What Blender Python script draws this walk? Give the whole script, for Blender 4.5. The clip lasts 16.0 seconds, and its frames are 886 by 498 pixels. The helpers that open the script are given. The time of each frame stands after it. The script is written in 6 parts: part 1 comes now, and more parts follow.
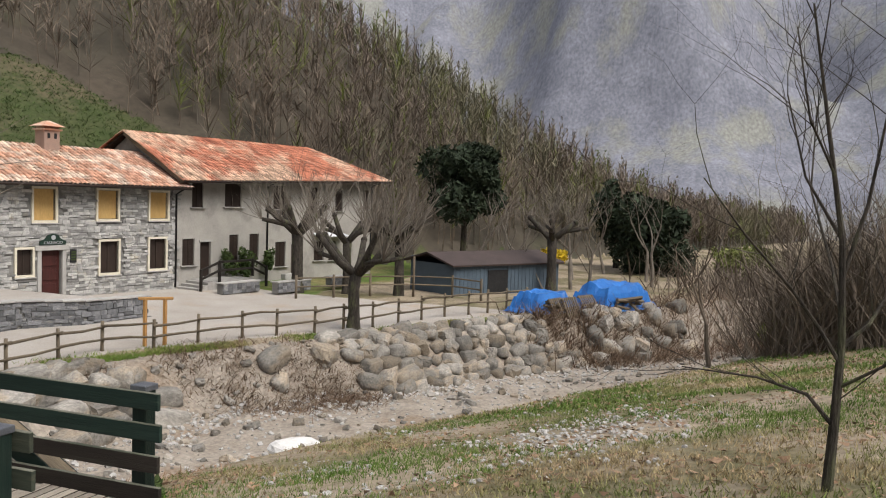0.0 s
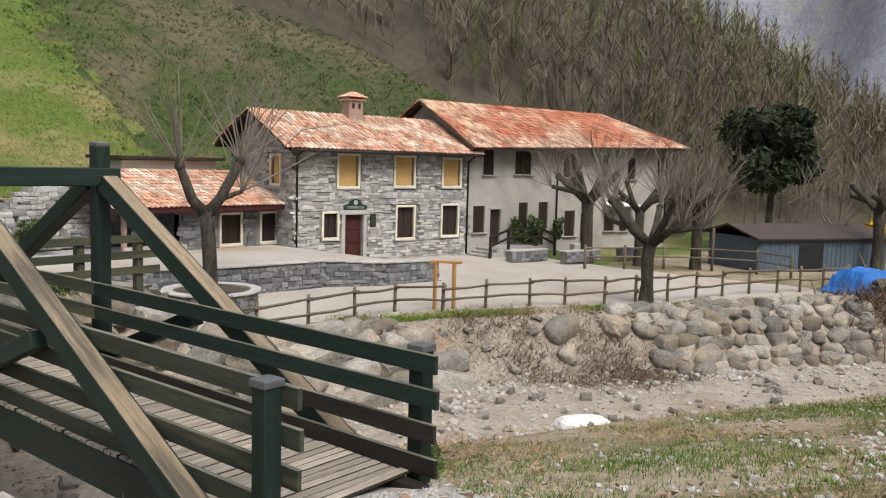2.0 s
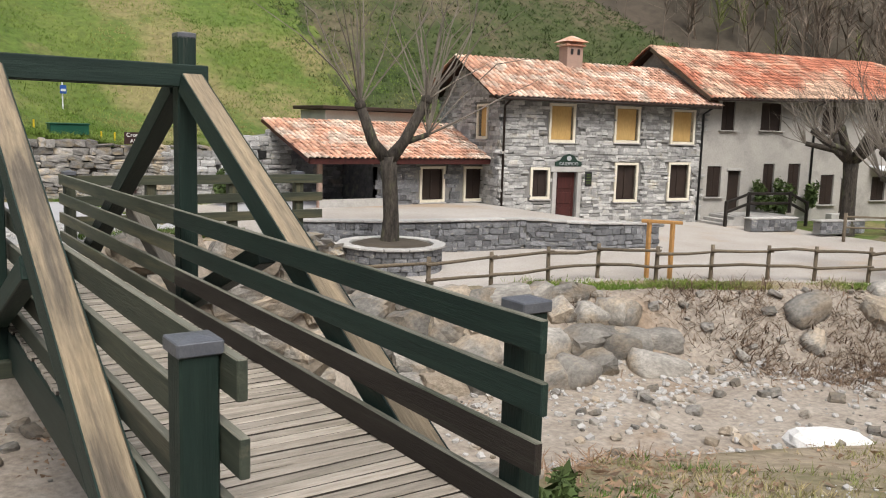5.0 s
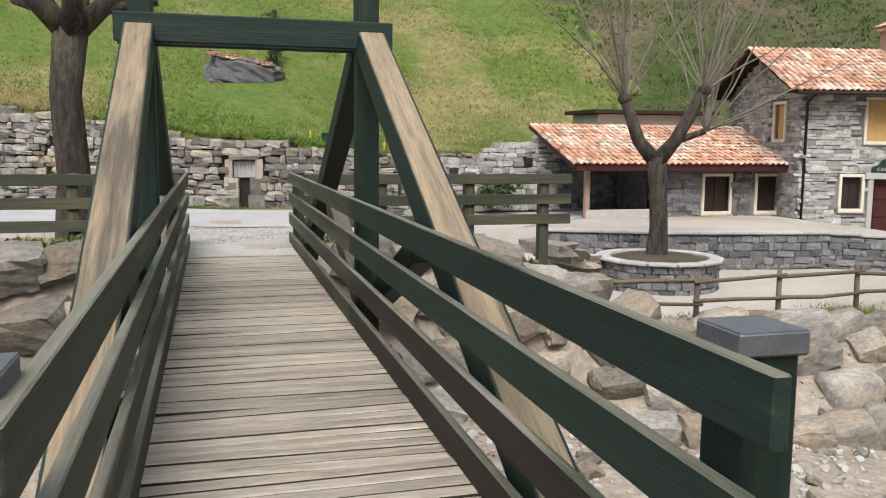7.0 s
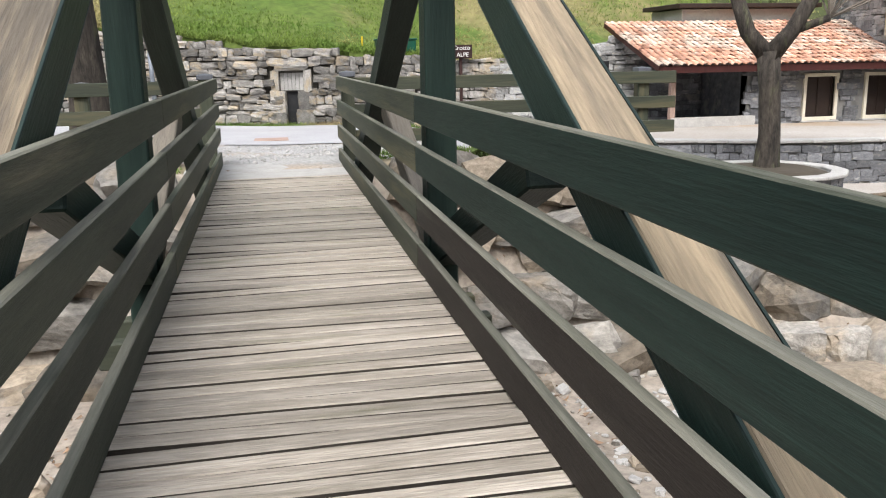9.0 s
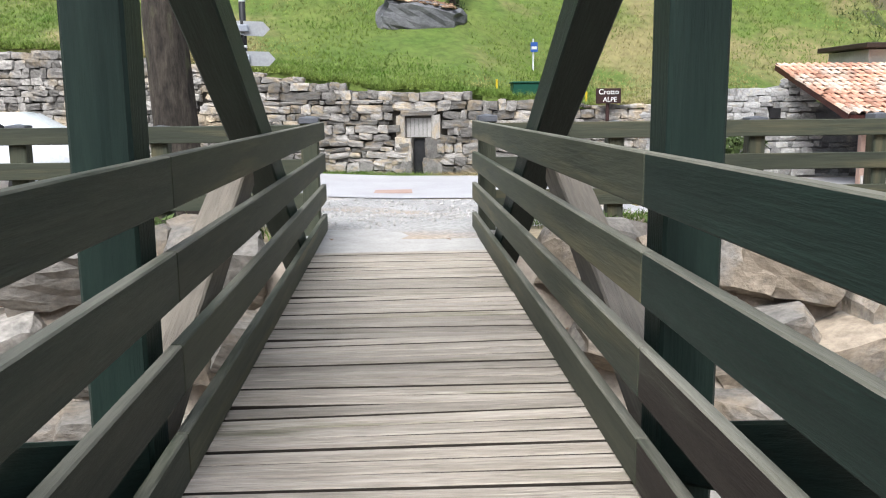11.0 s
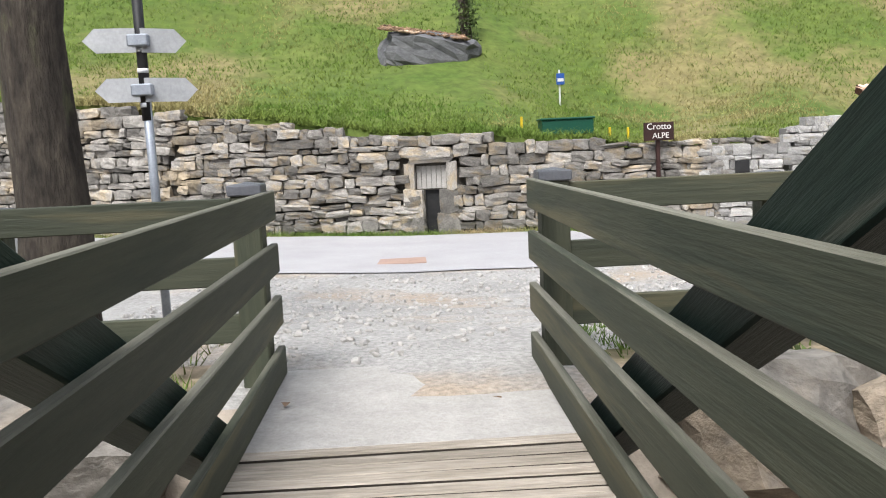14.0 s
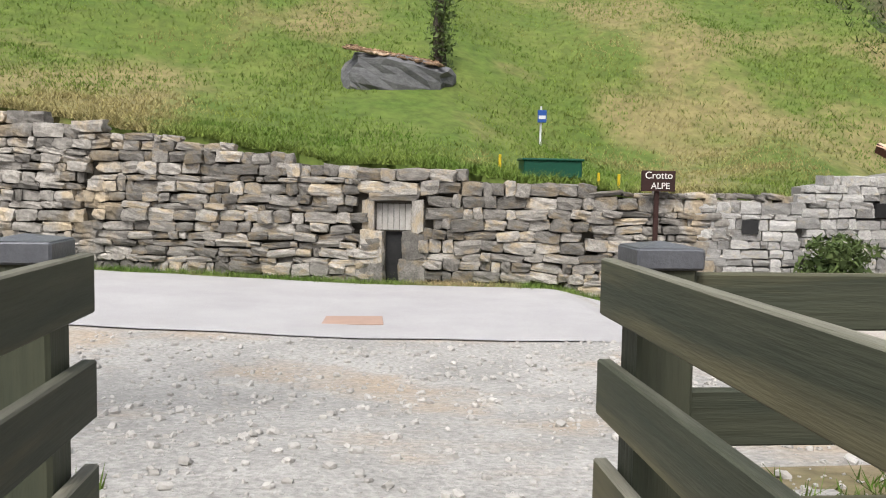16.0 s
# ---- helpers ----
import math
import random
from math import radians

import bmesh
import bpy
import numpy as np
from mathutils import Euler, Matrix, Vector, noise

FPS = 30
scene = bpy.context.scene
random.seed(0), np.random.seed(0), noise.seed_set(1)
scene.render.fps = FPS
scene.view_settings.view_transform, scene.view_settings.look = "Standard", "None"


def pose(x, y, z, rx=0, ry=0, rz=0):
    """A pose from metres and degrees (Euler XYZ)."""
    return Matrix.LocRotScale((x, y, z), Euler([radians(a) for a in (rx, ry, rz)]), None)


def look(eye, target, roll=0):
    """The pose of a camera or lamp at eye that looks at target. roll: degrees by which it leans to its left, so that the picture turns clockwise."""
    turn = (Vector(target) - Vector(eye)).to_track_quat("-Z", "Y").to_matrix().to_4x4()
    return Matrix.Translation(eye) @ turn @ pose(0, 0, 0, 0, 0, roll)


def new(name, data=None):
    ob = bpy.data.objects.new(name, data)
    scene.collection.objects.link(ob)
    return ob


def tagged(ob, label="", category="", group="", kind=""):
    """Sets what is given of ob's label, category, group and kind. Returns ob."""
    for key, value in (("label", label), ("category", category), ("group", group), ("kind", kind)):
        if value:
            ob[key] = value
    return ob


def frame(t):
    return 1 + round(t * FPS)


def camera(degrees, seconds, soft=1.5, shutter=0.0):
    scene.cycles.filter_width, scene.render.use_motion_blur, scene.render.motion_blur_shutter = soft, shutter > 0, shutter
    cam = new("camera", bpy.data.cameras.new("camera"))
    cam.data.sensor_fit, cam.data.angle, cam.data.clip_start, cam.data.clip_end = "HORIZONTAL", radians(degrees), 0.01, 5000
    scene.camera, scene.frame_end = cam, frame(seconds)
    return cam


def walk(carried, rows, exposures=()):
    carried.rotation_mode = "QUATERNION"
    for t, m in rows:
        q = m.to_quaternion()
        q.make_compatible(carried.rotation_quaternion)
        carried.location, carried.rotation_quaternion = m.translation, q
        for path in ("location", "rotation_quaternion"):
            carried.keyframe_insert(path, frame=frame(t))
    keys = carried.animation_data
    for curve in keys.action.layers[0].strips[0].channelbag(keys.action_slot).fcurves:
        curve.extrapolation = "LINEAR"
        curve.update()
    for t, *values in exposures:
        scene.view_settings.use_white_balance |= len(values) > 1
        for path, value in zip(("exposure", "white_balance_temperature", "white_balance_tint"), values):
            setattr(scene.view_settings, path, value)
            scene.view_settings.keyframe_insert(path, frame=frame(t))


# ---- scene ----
cam = camera(54.9, 16.0, soft=1.1)
PATH = [
    (0, (-7.261, -20.871, 3.776), (-5.389, -20.176, 3.654), 1.9),
    (0.5, (-6.918, -20.619, 3.686), (-5.059, -19.891, 3.566), 2.3),
    (1, (-6.582, -20.387, 3.623), (-4.831, -19.428, 3.51), 0.0),
    (1.5, (-6.278, -20.13, 3.486), (-4.658, -18.968, 3.326), -0.2),
    (2, (-5.893, -19.981, 3.384), (-4.358, -18.715, 3.181), 1.6),
    (2.5, (-5.348, -19.674, 3.251), (-3.899, -18.319, 3.001), 0.4),
    (3, (-4.825, -19.343, 3.093), (-3.333, -18.045, 2.794), 0.4),
    (3.5, (-4.297, -19.031, 2.919), (-2.799, -17.736, 2.643), 2.2),
    (4, (-3.623, -18.731, 2.765), (-2.143, -17.421, 2.458), 2.9),
    (4.5, (-3.049, -18.519, 2.613), (-1.717, -17.055, 2.33), 3.1),
    (5, (-2.387, -18.026, 2.446), (-1.261, -16.397, 2.166), 1.7),
    (5.2, (-2.118, -17.83, 2.435), (-1.068, -16.15, 2.152), 1.6),
    (7.3, (-0.429, -15.864, 1.897), (0.063, -13.942, 1.648), 0.2),
    (7.5, (-0.433, -15.673, 1.915), (0.065, -13.753, 1.657), -0.2),
    (8, (-0.292, -15.082, 1.803), (0.161, -13.159, 1.492), 1.9),
    (8.5, (-0.227, -14.342, 1.716), (0.192, -12.427, 1.316), -0.2),
    (9, (-0.152, -13.547, 1.607), (0.229, -11.633, 1.166), -1.0),
    (9.5, (-0.143, -12.721, 1.546), (0.226, -10.804, 1.11), -0.3),
    (10, (-0.118, -11.921, 1.515), (0.114, -9.98, 1.094), 0.2),
    (10.2, (-0.121, -11.614, 1.497), (0.035, -9.662, 1.091), -0.4),
    (12.3, (0.169, -8.716, 1.569), (0.254, -6.73, 1.349), -0.6),
    (12.5, (0.159, -8.482, 1.551), (0.252, -6.496, 1.342), -0.2),
    (13, (0.088, -7.638, 1.552), (0.147, -5.652, 1.33), -0.6),
    (13.5, (0.099, -6.855, 1.548), (0.111, -4.87, 1.298), -1.6),
    (14, (0.052, -5.99, 1.581), (0.126, -4.005, 1.347), -2.7),
    (14.5, (0.066, -5.218, 1.59), (0.125, -3.229, 1.391), -2.2),
    (15, (0.06, -4.445, 1.601), (0.152, -2.455, 1.426), -0.4),
    (15.5, (0.065, -3.673, 1.593), (0.196, -1.682, 1.46), 0.2),
    (16, (0.037, -2.923, 1.599), (0.219, -0.937, 1.448), 1.0),
]
walk(cam, [(t, look(eye, target, roll)) for t, eye, target, roll in PATH], [(0, 0.6, 6500, 10), (2.5, 0.75, 6500, 10), (5, 0.83, 6450, 10), (7.5, 0.97, 6400, 10), (9, 1.2, 6200, 10), (10, 1.25, 6000, 10), (12.5, 1.42, 6050, 10), (14, 1.2, 6250, 10), (15, 1.1, 6400, 10), (16, 1.04, 6500, 10)])

# ---- world and sun ----
SUN_DIR = Vector((-0.2, -0.55, 0.8)).normalized()
world = bpy.data.worlds.new("overcast")
scene.world = world
world.use_nodes = True
wn = world.node_tree
sky = wn.nodes.new("ShaderNodeTexSky")
sky.sky_type, sky.sun_disc = "NISHITA", False
sky.sun_elevation = math.asin(SUN_DIR.z)
sky.sun_rotation = math.atan2(SUN_DIR.x, SUN_DIR.y)
sky.air_density, sky.dust_density, sky.ozone_density = 1.0, 3.0, 1.0
soft_sky = wn.nodes.new("ShaderNodeHueSaturation")
soft_sky.inputs["Saturation"].default_value = 0.35
wn.links.new(sky.outputs[0], soft_sky.inputs["Color"])
wn.links.new(soft_sky.outputs[0], wn.nodes["Background"].inputs[0])
wn.nodes["Background"].inputs[1].default_value = 0.15
sun = new("sun", bpy.data.lights.new("sun", "SUN"))
sun.data.energy, sun.data.angle, sun.data.color = 1.5, radians(26), (1.0, 0.96, 0.9)
sun.matrix_world = look(SUN_DIR * 60, (0, 0, 0))


# ---- materials ----
def mat(name, c1, c2, scale=3.0, rough=0.85, bump=0.3, fine=30.0, stretch=(1, 1, 1), c3=None, fine_mix=0.35, rnd=0.0, metal=0.0, coord="Object", bias=0.5, c3_at=0.62):
    """Two scales of variation between c1 and c2, patches of c3, fine relief; rnd varies the lightness piece by piece."""
    m = bpy.data.materials.new(name)
    m.use_nodes = True
    n, l = m.node_tree.nodes, m.node_tree.links
    b = n["Principled BSDF"]
    b.inputs["Roughness"].default_value, b.inputs["Metallic"].default_value = rough, metal
    b.inputs["Specular IOR Level"].default_value = 0.25
    tc = n.new("ShaderNodeTexCoord")
    mp = n.new("ShaderNodeMapping")
    mp.inputs["Scale"].default_value = stretch
    if coord == "World":
        l.new(n.new("ShaderNodeNewGeometry").outputs["Position"], mp.inputs[0])
    else:
        off = n.new("ShaderNodeVectorMath")
        oi = n.new("ShaderNodeObjectInfo")
        sc = n.new("ShaderNodeMath")
        sc.operation = "MULTIPLY"
        sc.inputs[1].default_value = 37.0
        l.new(oi.outputs["Random"], sc.inputs[0])
        l.new(tc.outputs["Object"], off.inputs[0])
        l.new(sc.outputs[0], off.inputs[1])
        l.new(off.outputs[0], mp.inputs[0])

    def noise_tex(s, detail):
        t = n.new("ShaderNodeTexNoise")
        t.inputs["Scale"].default_value, t.inputs["Detail"].default_value, t.inputs["Roughness"].default_value = s, detail, 0.62
        l.new(mp.outputs[0], t.inputs["Vector"])
        return t.outputs[0]

    def ramp(fac, a, z):
        r = n.new("ShaderNodeMapRange")
        r.inputs[1].default_value, r.inputs[2].default_value = a, z
        l.new(fac, r.inputs[0])
        return r.outputs[0]

    def mix(fac, a, c, mode="MIX"):
        x = n.new("ShaderNodeMix")
        x.data_type, x.blend_type = "RGBA", mode
        for sock, v in ((x.inputs[0], fac), (x.inputs[6], a), (x.inputs[7], c)):
            if hasattr(v, "links"):
                l.new(v, sock)
            elif isinstance(v, tuple):
                sock.default_value = (*v, 1)
            else:
                sock.default_value = v
        return x.outputs[2]

    big, small = noise_tex(scale, 5), noise_tex(fine, 4)
    col = mix(ramp(big, bias - 0.2, bias + 0.2), c1, c2)
    if c3:
        patch = noise_tex(scale * 0.37, 6)
        col = mix(ramp(patch, c3_at - 0.05, c3_at + 0.06), col, c3)
    grain = mix(ramp(small, 0.3, 0.7), (0.45, 0.45, 0.45), (1.0, 1.0, 1.0))
    col = mix(fine_mix, col, grain, "MULTIPLY")
    if rnd:
        src = n.new("ShaderNodeObjectInfo").outputs["Random"]
        isl = n.new("ShaderNodeNewGeometry").outputs["Random Per Island"]
        add = n.new("ShaderNodeMath")
        l.new(src, add.inputs[0]), l.new(isl, add.inputs[1])
        fr = n.new("ShaderNodeMath")
        fr.operation = "FRACT"
        l.new(add.outputs[0], fr.inputs[0])
        g = n.new("ShaderNodeMapRange")
        g.inputs[3].default_value, g.inputs[4].default_value = 1 - rnd, 1 + rnd
        l.new(fr.outputs[0], g.inputs[0])
        hsv = n.new("ShaderNodeHueSaturation")
        l.new(g.outputs[0], hsv.inputs["Value"]), l.new(col, hsv.inputs["Color"])
        col = hsv.outputs[0]
    l.new(col, b.inputs["Base Color"])
    if bump:
        bp = n.new("ShaderNodeBump")
        bp.inputs["Strength"].default_value, bp.inputs["Distance"].default_value = bump, 0.03
        l.new(small, bp.inputs["Height"])
        l.new(bp.outputs[0], b.inputs["Normal"])
    return m


GRAIN = (9, 0.6, 9)
M = {
    "green_wood": mat("green_wood", (0.011, 0.024, 0.019), (0.023, 0.043, 0.033), 1.1, 0.55, 0.25, 6, GRAIN, (0.13, 0.135, 0.105), 0.5, 0.3, c3_at=0.7),
    "brown_wood": mat("brown_wood", (0.017, 0.013, 0.011), (0.03, 0.024, 0.019), 1.6, 0.6, 0.3, 7, GRAIN, (0.055, 0.055, 0.04), 0.5, 0.15, c3_at=0.66),
    "worn_green": mat("worn_green", (0.037, 0.045, 0.031), (0.074, 0.077, 0.05), 0.9, 0.64, 0.25, 4, GRAIN, (0.115, 0.105, 0.06), 0.36, 0.22, c3_at=0.56),
    "mid_green": mat("mid_green", (0.026, 0.034, 0.025), (0.055, 0.06, 0.042), 1.1, 0.62, 0.3, 6, GRAIN, (0.12, 0.11, 0.075), 0.55, 0.25, c3_at=0.62),
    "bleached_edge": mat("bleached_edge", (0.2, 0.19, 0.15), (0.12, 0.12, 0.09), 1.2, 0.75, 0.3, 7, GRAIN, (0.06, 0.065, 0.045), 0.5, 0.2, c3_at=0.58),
    "grey_bare": mat("grey_bare", (0.27, 0.235, 0.185), (0.19, 0.165, 0.13), 1.0, 0.75, 0.4, 6, GRAIN, (0.1, 0.09, 0.07), 0.5, 0.1),
    "bare_wood": mat("bare_wood", (0.36, 0.28, 0.18), (0.24, 0.19, 0.13), 1.3, 0.78, 0.5, 6, GRAIN, (0.12, 0.1, 0.075), 0.65, 0.12, c3_at=0.57),
    "deck_wood": mat("deck_wood", (0.5, 0.44, 0.37), (0.28, 0.24, 0.19), 1.3, 0.55, 0.6, 7, (9, 0.8, 9), (0.19, 0.175, 0.11), 0.7, 0.24, c3_at=0.63),
    # dirty edge wood, blackened further to paint the shade of the gaps
    "plank_edge_shade": mat("plank_edge_shade", (0.03, 0.025, 0.02), (0.05, 0.042, 0.032), 3, 0.9, 0.3, 12, GRAIN),
    "old_wood": mat("old_wood", (0.2, 0.16, 0.11), (0.11, 0.085, 0.06), 2, 0.85, 0.4, 9, GRAIN, None, 0.5, 0.2),
    "new_wood": mat("new_wood", (0.5, 0.27, 0.09), (0.36, 0.19, 0.07), 2, 0.8, 0.3, 9, GRAIN, None, 0.4, 0.1),
    "dark_wood": mat("dark_wood", (0.045, 0.028, 0.02), (0.025, 0.017, 0.013), 2, 0.6, 0.25, 9, GRAIN, None, 0.4, 0.1),
    "door_red": mat("door_red", (0.075, 0.022, 0.018), (0.045, 0.015, 0.013), 2, 0.5, 0.2, 9, (6, 6, 0.6)),
    "cap_metal": mat("cap_metal", (0.17, 0.175, 0.19), (0.11, 0.115, 0.13), 4, 0.45, 0.15, 60, metal=0.4),
    "galvanised": mat("galvanised", (0.42, 0.45, 0.5), (0.3, 0.33, 0.37), 5, 0.45, 0.1, 60, metal=0.6),
    # real black paint, and also the painted shade of hollows and gaps
    "black_paint_and_shade": mat("black_paint_and_shade", (0.015, 0.015, 0.016), (0.03, 0.03, 0.03), 5, 0.5, 0.1, 60),
    "sign_white": mat("sign_white", (0.72, 0.73, 0.75), (0.6, 0.62, 0.64), 4, 0.45, 0.05, 40),
    "stone": mat("stone", (0.41, 0.385, 0.345), (0.21, 0.197, 0.178), 3, 0.9, 0.8, 13, (1, 1, 1), (0.37, 0.305, 0.215), 0.8, 0.52, c3_at=0.56),
    "house_stone": mat("house_stone", (0.52, 0.505, 0.475), (0.31, 0.305, 0.295), 4, 0.9, 0.7, 20, (1, 1, 1), (0.46, 0.42, 0.34), 0.6, 0.42, c3_at=0.62),
    "dark_and_shaded_stone": mat("dark_and_shaded_stone", (0.25, 0.25, 0.255), (0.12, 0.122, 0.128), 4, 0.9, 0.6, 24, (1, 1, 1), (0.36, 0.34, 0.3), 0.5, 0.45),
    "mortar": mat("mortar", (0.27, 0.26, 0.24), (0.18, 0.175, 0.165), 3, 0.95, 0.5, 30, coord="World"),
    "wall_core": mat("wall_core", (0.1, 0.09, 0.075), (0.06, 0.055, 0.045), 3, 0.95, 0.5, 30, coord="World"),
    "boulder": mat("boulder", (0.37, 0.34, 0.295), (0.18, 0.168, 0.15), 1.6, 0.9, 0.9, 9, (1, 1, 1), (0.34, 0.28, 0.21), 0.85, 0.45, c3_at=0.53),
    "white_rock": mat("white_rock", (0.75, 0.73, 0.7), (0.6, 0.58, 0.55), 3, 0.8, 0.4, 20),
    "coping": mat("coping", (0.47, 0.45, 0.42), (0.36, 0.345, 0.32), 3, 0.9, 0.4, 30, rnd=0.12),
    "plaster": mat("plaster", (0.42, 0.395, 0.355), (0.33, 0.31, 0.28), 0.8, 0.92, 0.35, 14, (1, 1, 1), (0.24, 0.225, 0.205), 0.3, coord="World", c3_at=0.6),
    "pale_plaster": mat("pale_plaster", (0.6, 0.57, 0.5), (0.52, 0.49, 0.43), 1, 0.92, 0.3, 14, (1, 1, 1), (0.4, 0.37, 0.33), 0.3, coord="World"),
    "frame_cream": mat("frame_cream", (0.76, 0.7, 0.57), (0.66, 0.6, 0.47), 3, 0.8, 0.15, 40),
    "board_yellow": mat("board_yellow", (0.62, 0.41, 0.16), (0.52, 0.33, 0.12), 1.5, 0.7, 0.15, 20, (1, 1, 0.3)),
    "shutter_brown": mat("shutter_brown", (0.04, 0.026, 0.02), (0.028, 0.02, 0.016), 2, 0.55, 0.2, 20),
    "dark_pane": mat("dark_pane", (0.015, 0.016, 0.018), (0.03, 0.03, 0.032), 1, 0.12, 0.0, 20),
    "tile_light": mat("tile_light", (0.66, 0.38, 0.26), (0.5, 0.25, 0.16), 2.5, 0.85, 0.4, 20, (1, 1, 1), (0.72, 0.56, 0.44), 0.5, 0.35, coord="World", c3_at=0.52),
    "tile_red": mat("tile_red", (0.54, 0.21, 0.125), (0.38, 0.135, 0.08), 0.9, 0.85, 0.4, 14, (1, 1, 1), (0.6, 0.4, 0.28), 0.6, 0.45, coord="World", c3_at=0.52),
    "grass_ground": mat("grass_ground", (0.135, 0.13, 0.055), (0.25, 0.195, 0.12), 0.7, 0.95, 1.0, 6, (1, 1, 1), (0.36, 0.29, 0.205), 0.85, coord="World", c3_at=0.48),
    "hill_grass": mat("hill_grass", (0.082, 0.135, 0.022), (0.14, 0.175, 0.04), 0.35, 0.95, 1.0, 3.0, (1, 1, 1), (0.23, 0.2, 0.085), 0.8, coord="World", c3_at=0.57),
    "forest_floor": mat("forest_floor", (0.088, 0.07, 0.051), (0.052, 0.047, 0.034), 0.06, 0.95, 0.9, 1.5, (1, 1, 1), (0.08, 0.088, 0.043), 0.6, coord="World"),
    "gravel": mat("gravel", (0.48, 0.465, 0.44), (0.33, 0.32, 0.3), 0.8, 0.95, 1.0, 18, (1, 1, 1), (0.44, 0.365, 0.285), 0.8, coord="World", c3_at=0.55),
    "asphalt": mat("asphalt", (0.43, 0.42, 0.42), (0.36, 0.35, 0.35), 0.7, 0.9, 0.5, 50, coord="World", fine_mix=0.35),
    "riverbed": mat("riverbed", (0.43, 0.375, 0.31), (0.29, 0.24, 0.19), 0.9, 0.95, 1.0, 7, (1, 1, 1), (0.3, 0.225, 0.16), 0.8, coord="World"),
    "plaza": mat("plaza", (0.46, 0.42, 0.375), (0.37, 0.33, 0.285), 0.35, 0.95, 0.5, 20, (1, 1, 1), (0.4, 0.31, 0.225), 0.45, coord="World"),
    "bark": mat("bark", (0.1, 0.084, 0.066), (0.026, 0.022, 0.019), 5, 0.95, 1.0, 16, (1.6, 1.6, 0.45), (0.11, 0.11, 0.062), 0.95, c3_at=0.6),
    "twig": mat("twig", (0.22, 0.19, 0.155), (0.13, 0.11, 0.09), 2, 0.95, 0.2, 20),
    "forest_twig": mat("forest_twig", (0.215, 0.17, 0.13), (0.13, 0.105, 0.08), 0.05, 0.95, 0.0, 2, (1, 1, 1), (0.17, 0.17, 0.095), 0.3, 0.4, coord="World"),
    "spring_leaf": mat("spring_leaf", (0.17, 0.19, 0.05), (0.11, 0.13, 0.035), 0.4, 0.9, 0.0, 4, rnd=0.3, coord="World"),
    "dark_leaf": mat("dark_leaf", (0.016, 0.026, 0.013), (0.03, 0.042, 0.02), 0.6, 0.8, 0.0, 6, rnd=0.4, coord="World"),
    "shrub_leaf": mat("shrub_leaf", (0.05, 0.085, 0.025), (0.09, 0.12, 0.035), 2, 0.8, 0.0, 9, rnd=0.4, coord="World"),
    "yellow_leaf": mat("yellow_leaf", (0.6, 0.43, 0.02), (0.5, 0.36, 0.02), 2, 0.8, 0.0, 9, rnd=0.25, coord="World"),
    "blade": mat("blade", (0.075, 0.15, 0.02), (0.14, 0.185, 0.045), 0.5, 0.85, 0.0, 4, (1, 1, 1), (0.36, 0.28, 0.155), 0.3, 0.45, coord="World", c3_at=0.55),
    "hill_blade": mat("hill_blade", (0.095, 0.175, 0.024), (0.18, 0.225, 0.046), 0.4, 0.85, 0.0, 3, (1, 1, 1), (0.3, 0.26, 0.11), 0.3, 0.35, coord="World", c3_at=0.57),
    "dead_leaf": mat("dead_leaf", (0.3, 0.2, 0.125), (0.2, 0.125, 0.08), 3, 0.9, 0.0, 9, (1, 1, 1), (0.42, 0.33, 0.24), 0.3, 0.5, coord="World"),
    "hill_scrub": mat("hill_scrub", (0.045, 0.07, 0.018), (0.085, 0.09, 0.038), 0.3, 0.95, 1.0, 2.5, (1, 1, 1), (0.125, 0.105, 0.062), 0.85, coord="World", c3_at=0.57),
    "sign_grey": mat("sign_grey", (0.46, 0.47, 0.48), (0.36, 0.37, 0.38), 4, 0.5, 0.05, 40),
    "dry_twig": mat("dry_twig", (0.19, 0.13, 0.085), (0.12, 0.08, 0.055), 2, 0.95, 0.0, 9, rnd=0.35, coord="World"),
    # distance haze is painted in as a pale blue-grey base colour
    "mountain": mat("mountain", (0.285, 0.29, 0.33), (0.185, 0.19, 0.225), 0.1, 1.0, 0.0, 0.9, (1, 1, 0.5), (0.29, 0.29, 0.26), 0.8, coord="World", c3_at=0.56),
    "blue_tarp": mat("blue_tarp", (0.03, 0.17, 0.5), (0.02, 0.11, 0.36), 1.2, 0.4, 0.3, 8),
    "shed_blue": mat("shed_blue", (0.1, 0.135, 0.17), (0.075, 0.1, 0.125), 1, 0.6, 0.1, 20),
    "shed_roof": mat("shed_roof", (0.085, 0.06, 0.055), (0.06, 0.045, 0.04), 1, 0.7, 0.2, 12),
    "box_green": mat("box_green", (0.012, 0.085, 0.05), (0.01, 0.06, 0.038), 2, 0.45, 0.1, 20),
    "sign_green": mat("sign_green", (0.02, 0.045, 0.03), (0.014, 0.03, 0.022), 4, 0.6, 0.1, 30),
    "sign_brown": mat("sign_brown", (0.04, 0.018, 0.015), (0.03, 0.014, 0.012), 2, 0.6, 0.1, 20),
    "letter": mat("letter", (0.8, 0.78, 0.74), (0.7, 0.68, 0.65), 2, 0.7, 0.0, 20),
    "sign_blue": mat("sign_blue", (0.03, 0.1, 0.4), (0.025, 0.08, 0.3), 2, 0.5, 0.0, 20),
    "car_white": mat("car_white", (0.75, 0.76, 0.78), (0.68, 0.7, 0.72), 1, 0.25, 0.0, 20),
    "rubber": mat("rubber", (0.02, 0.02, 0.02), (0.03, 0.03, 0.03), 3, 0.8, 0.2, 30),
    "brick_red": mat("brick_red", (0.4, 0.2, 0.14), (0.3, 0.15, 0.1), 3, 0.9, 0.4, 30),
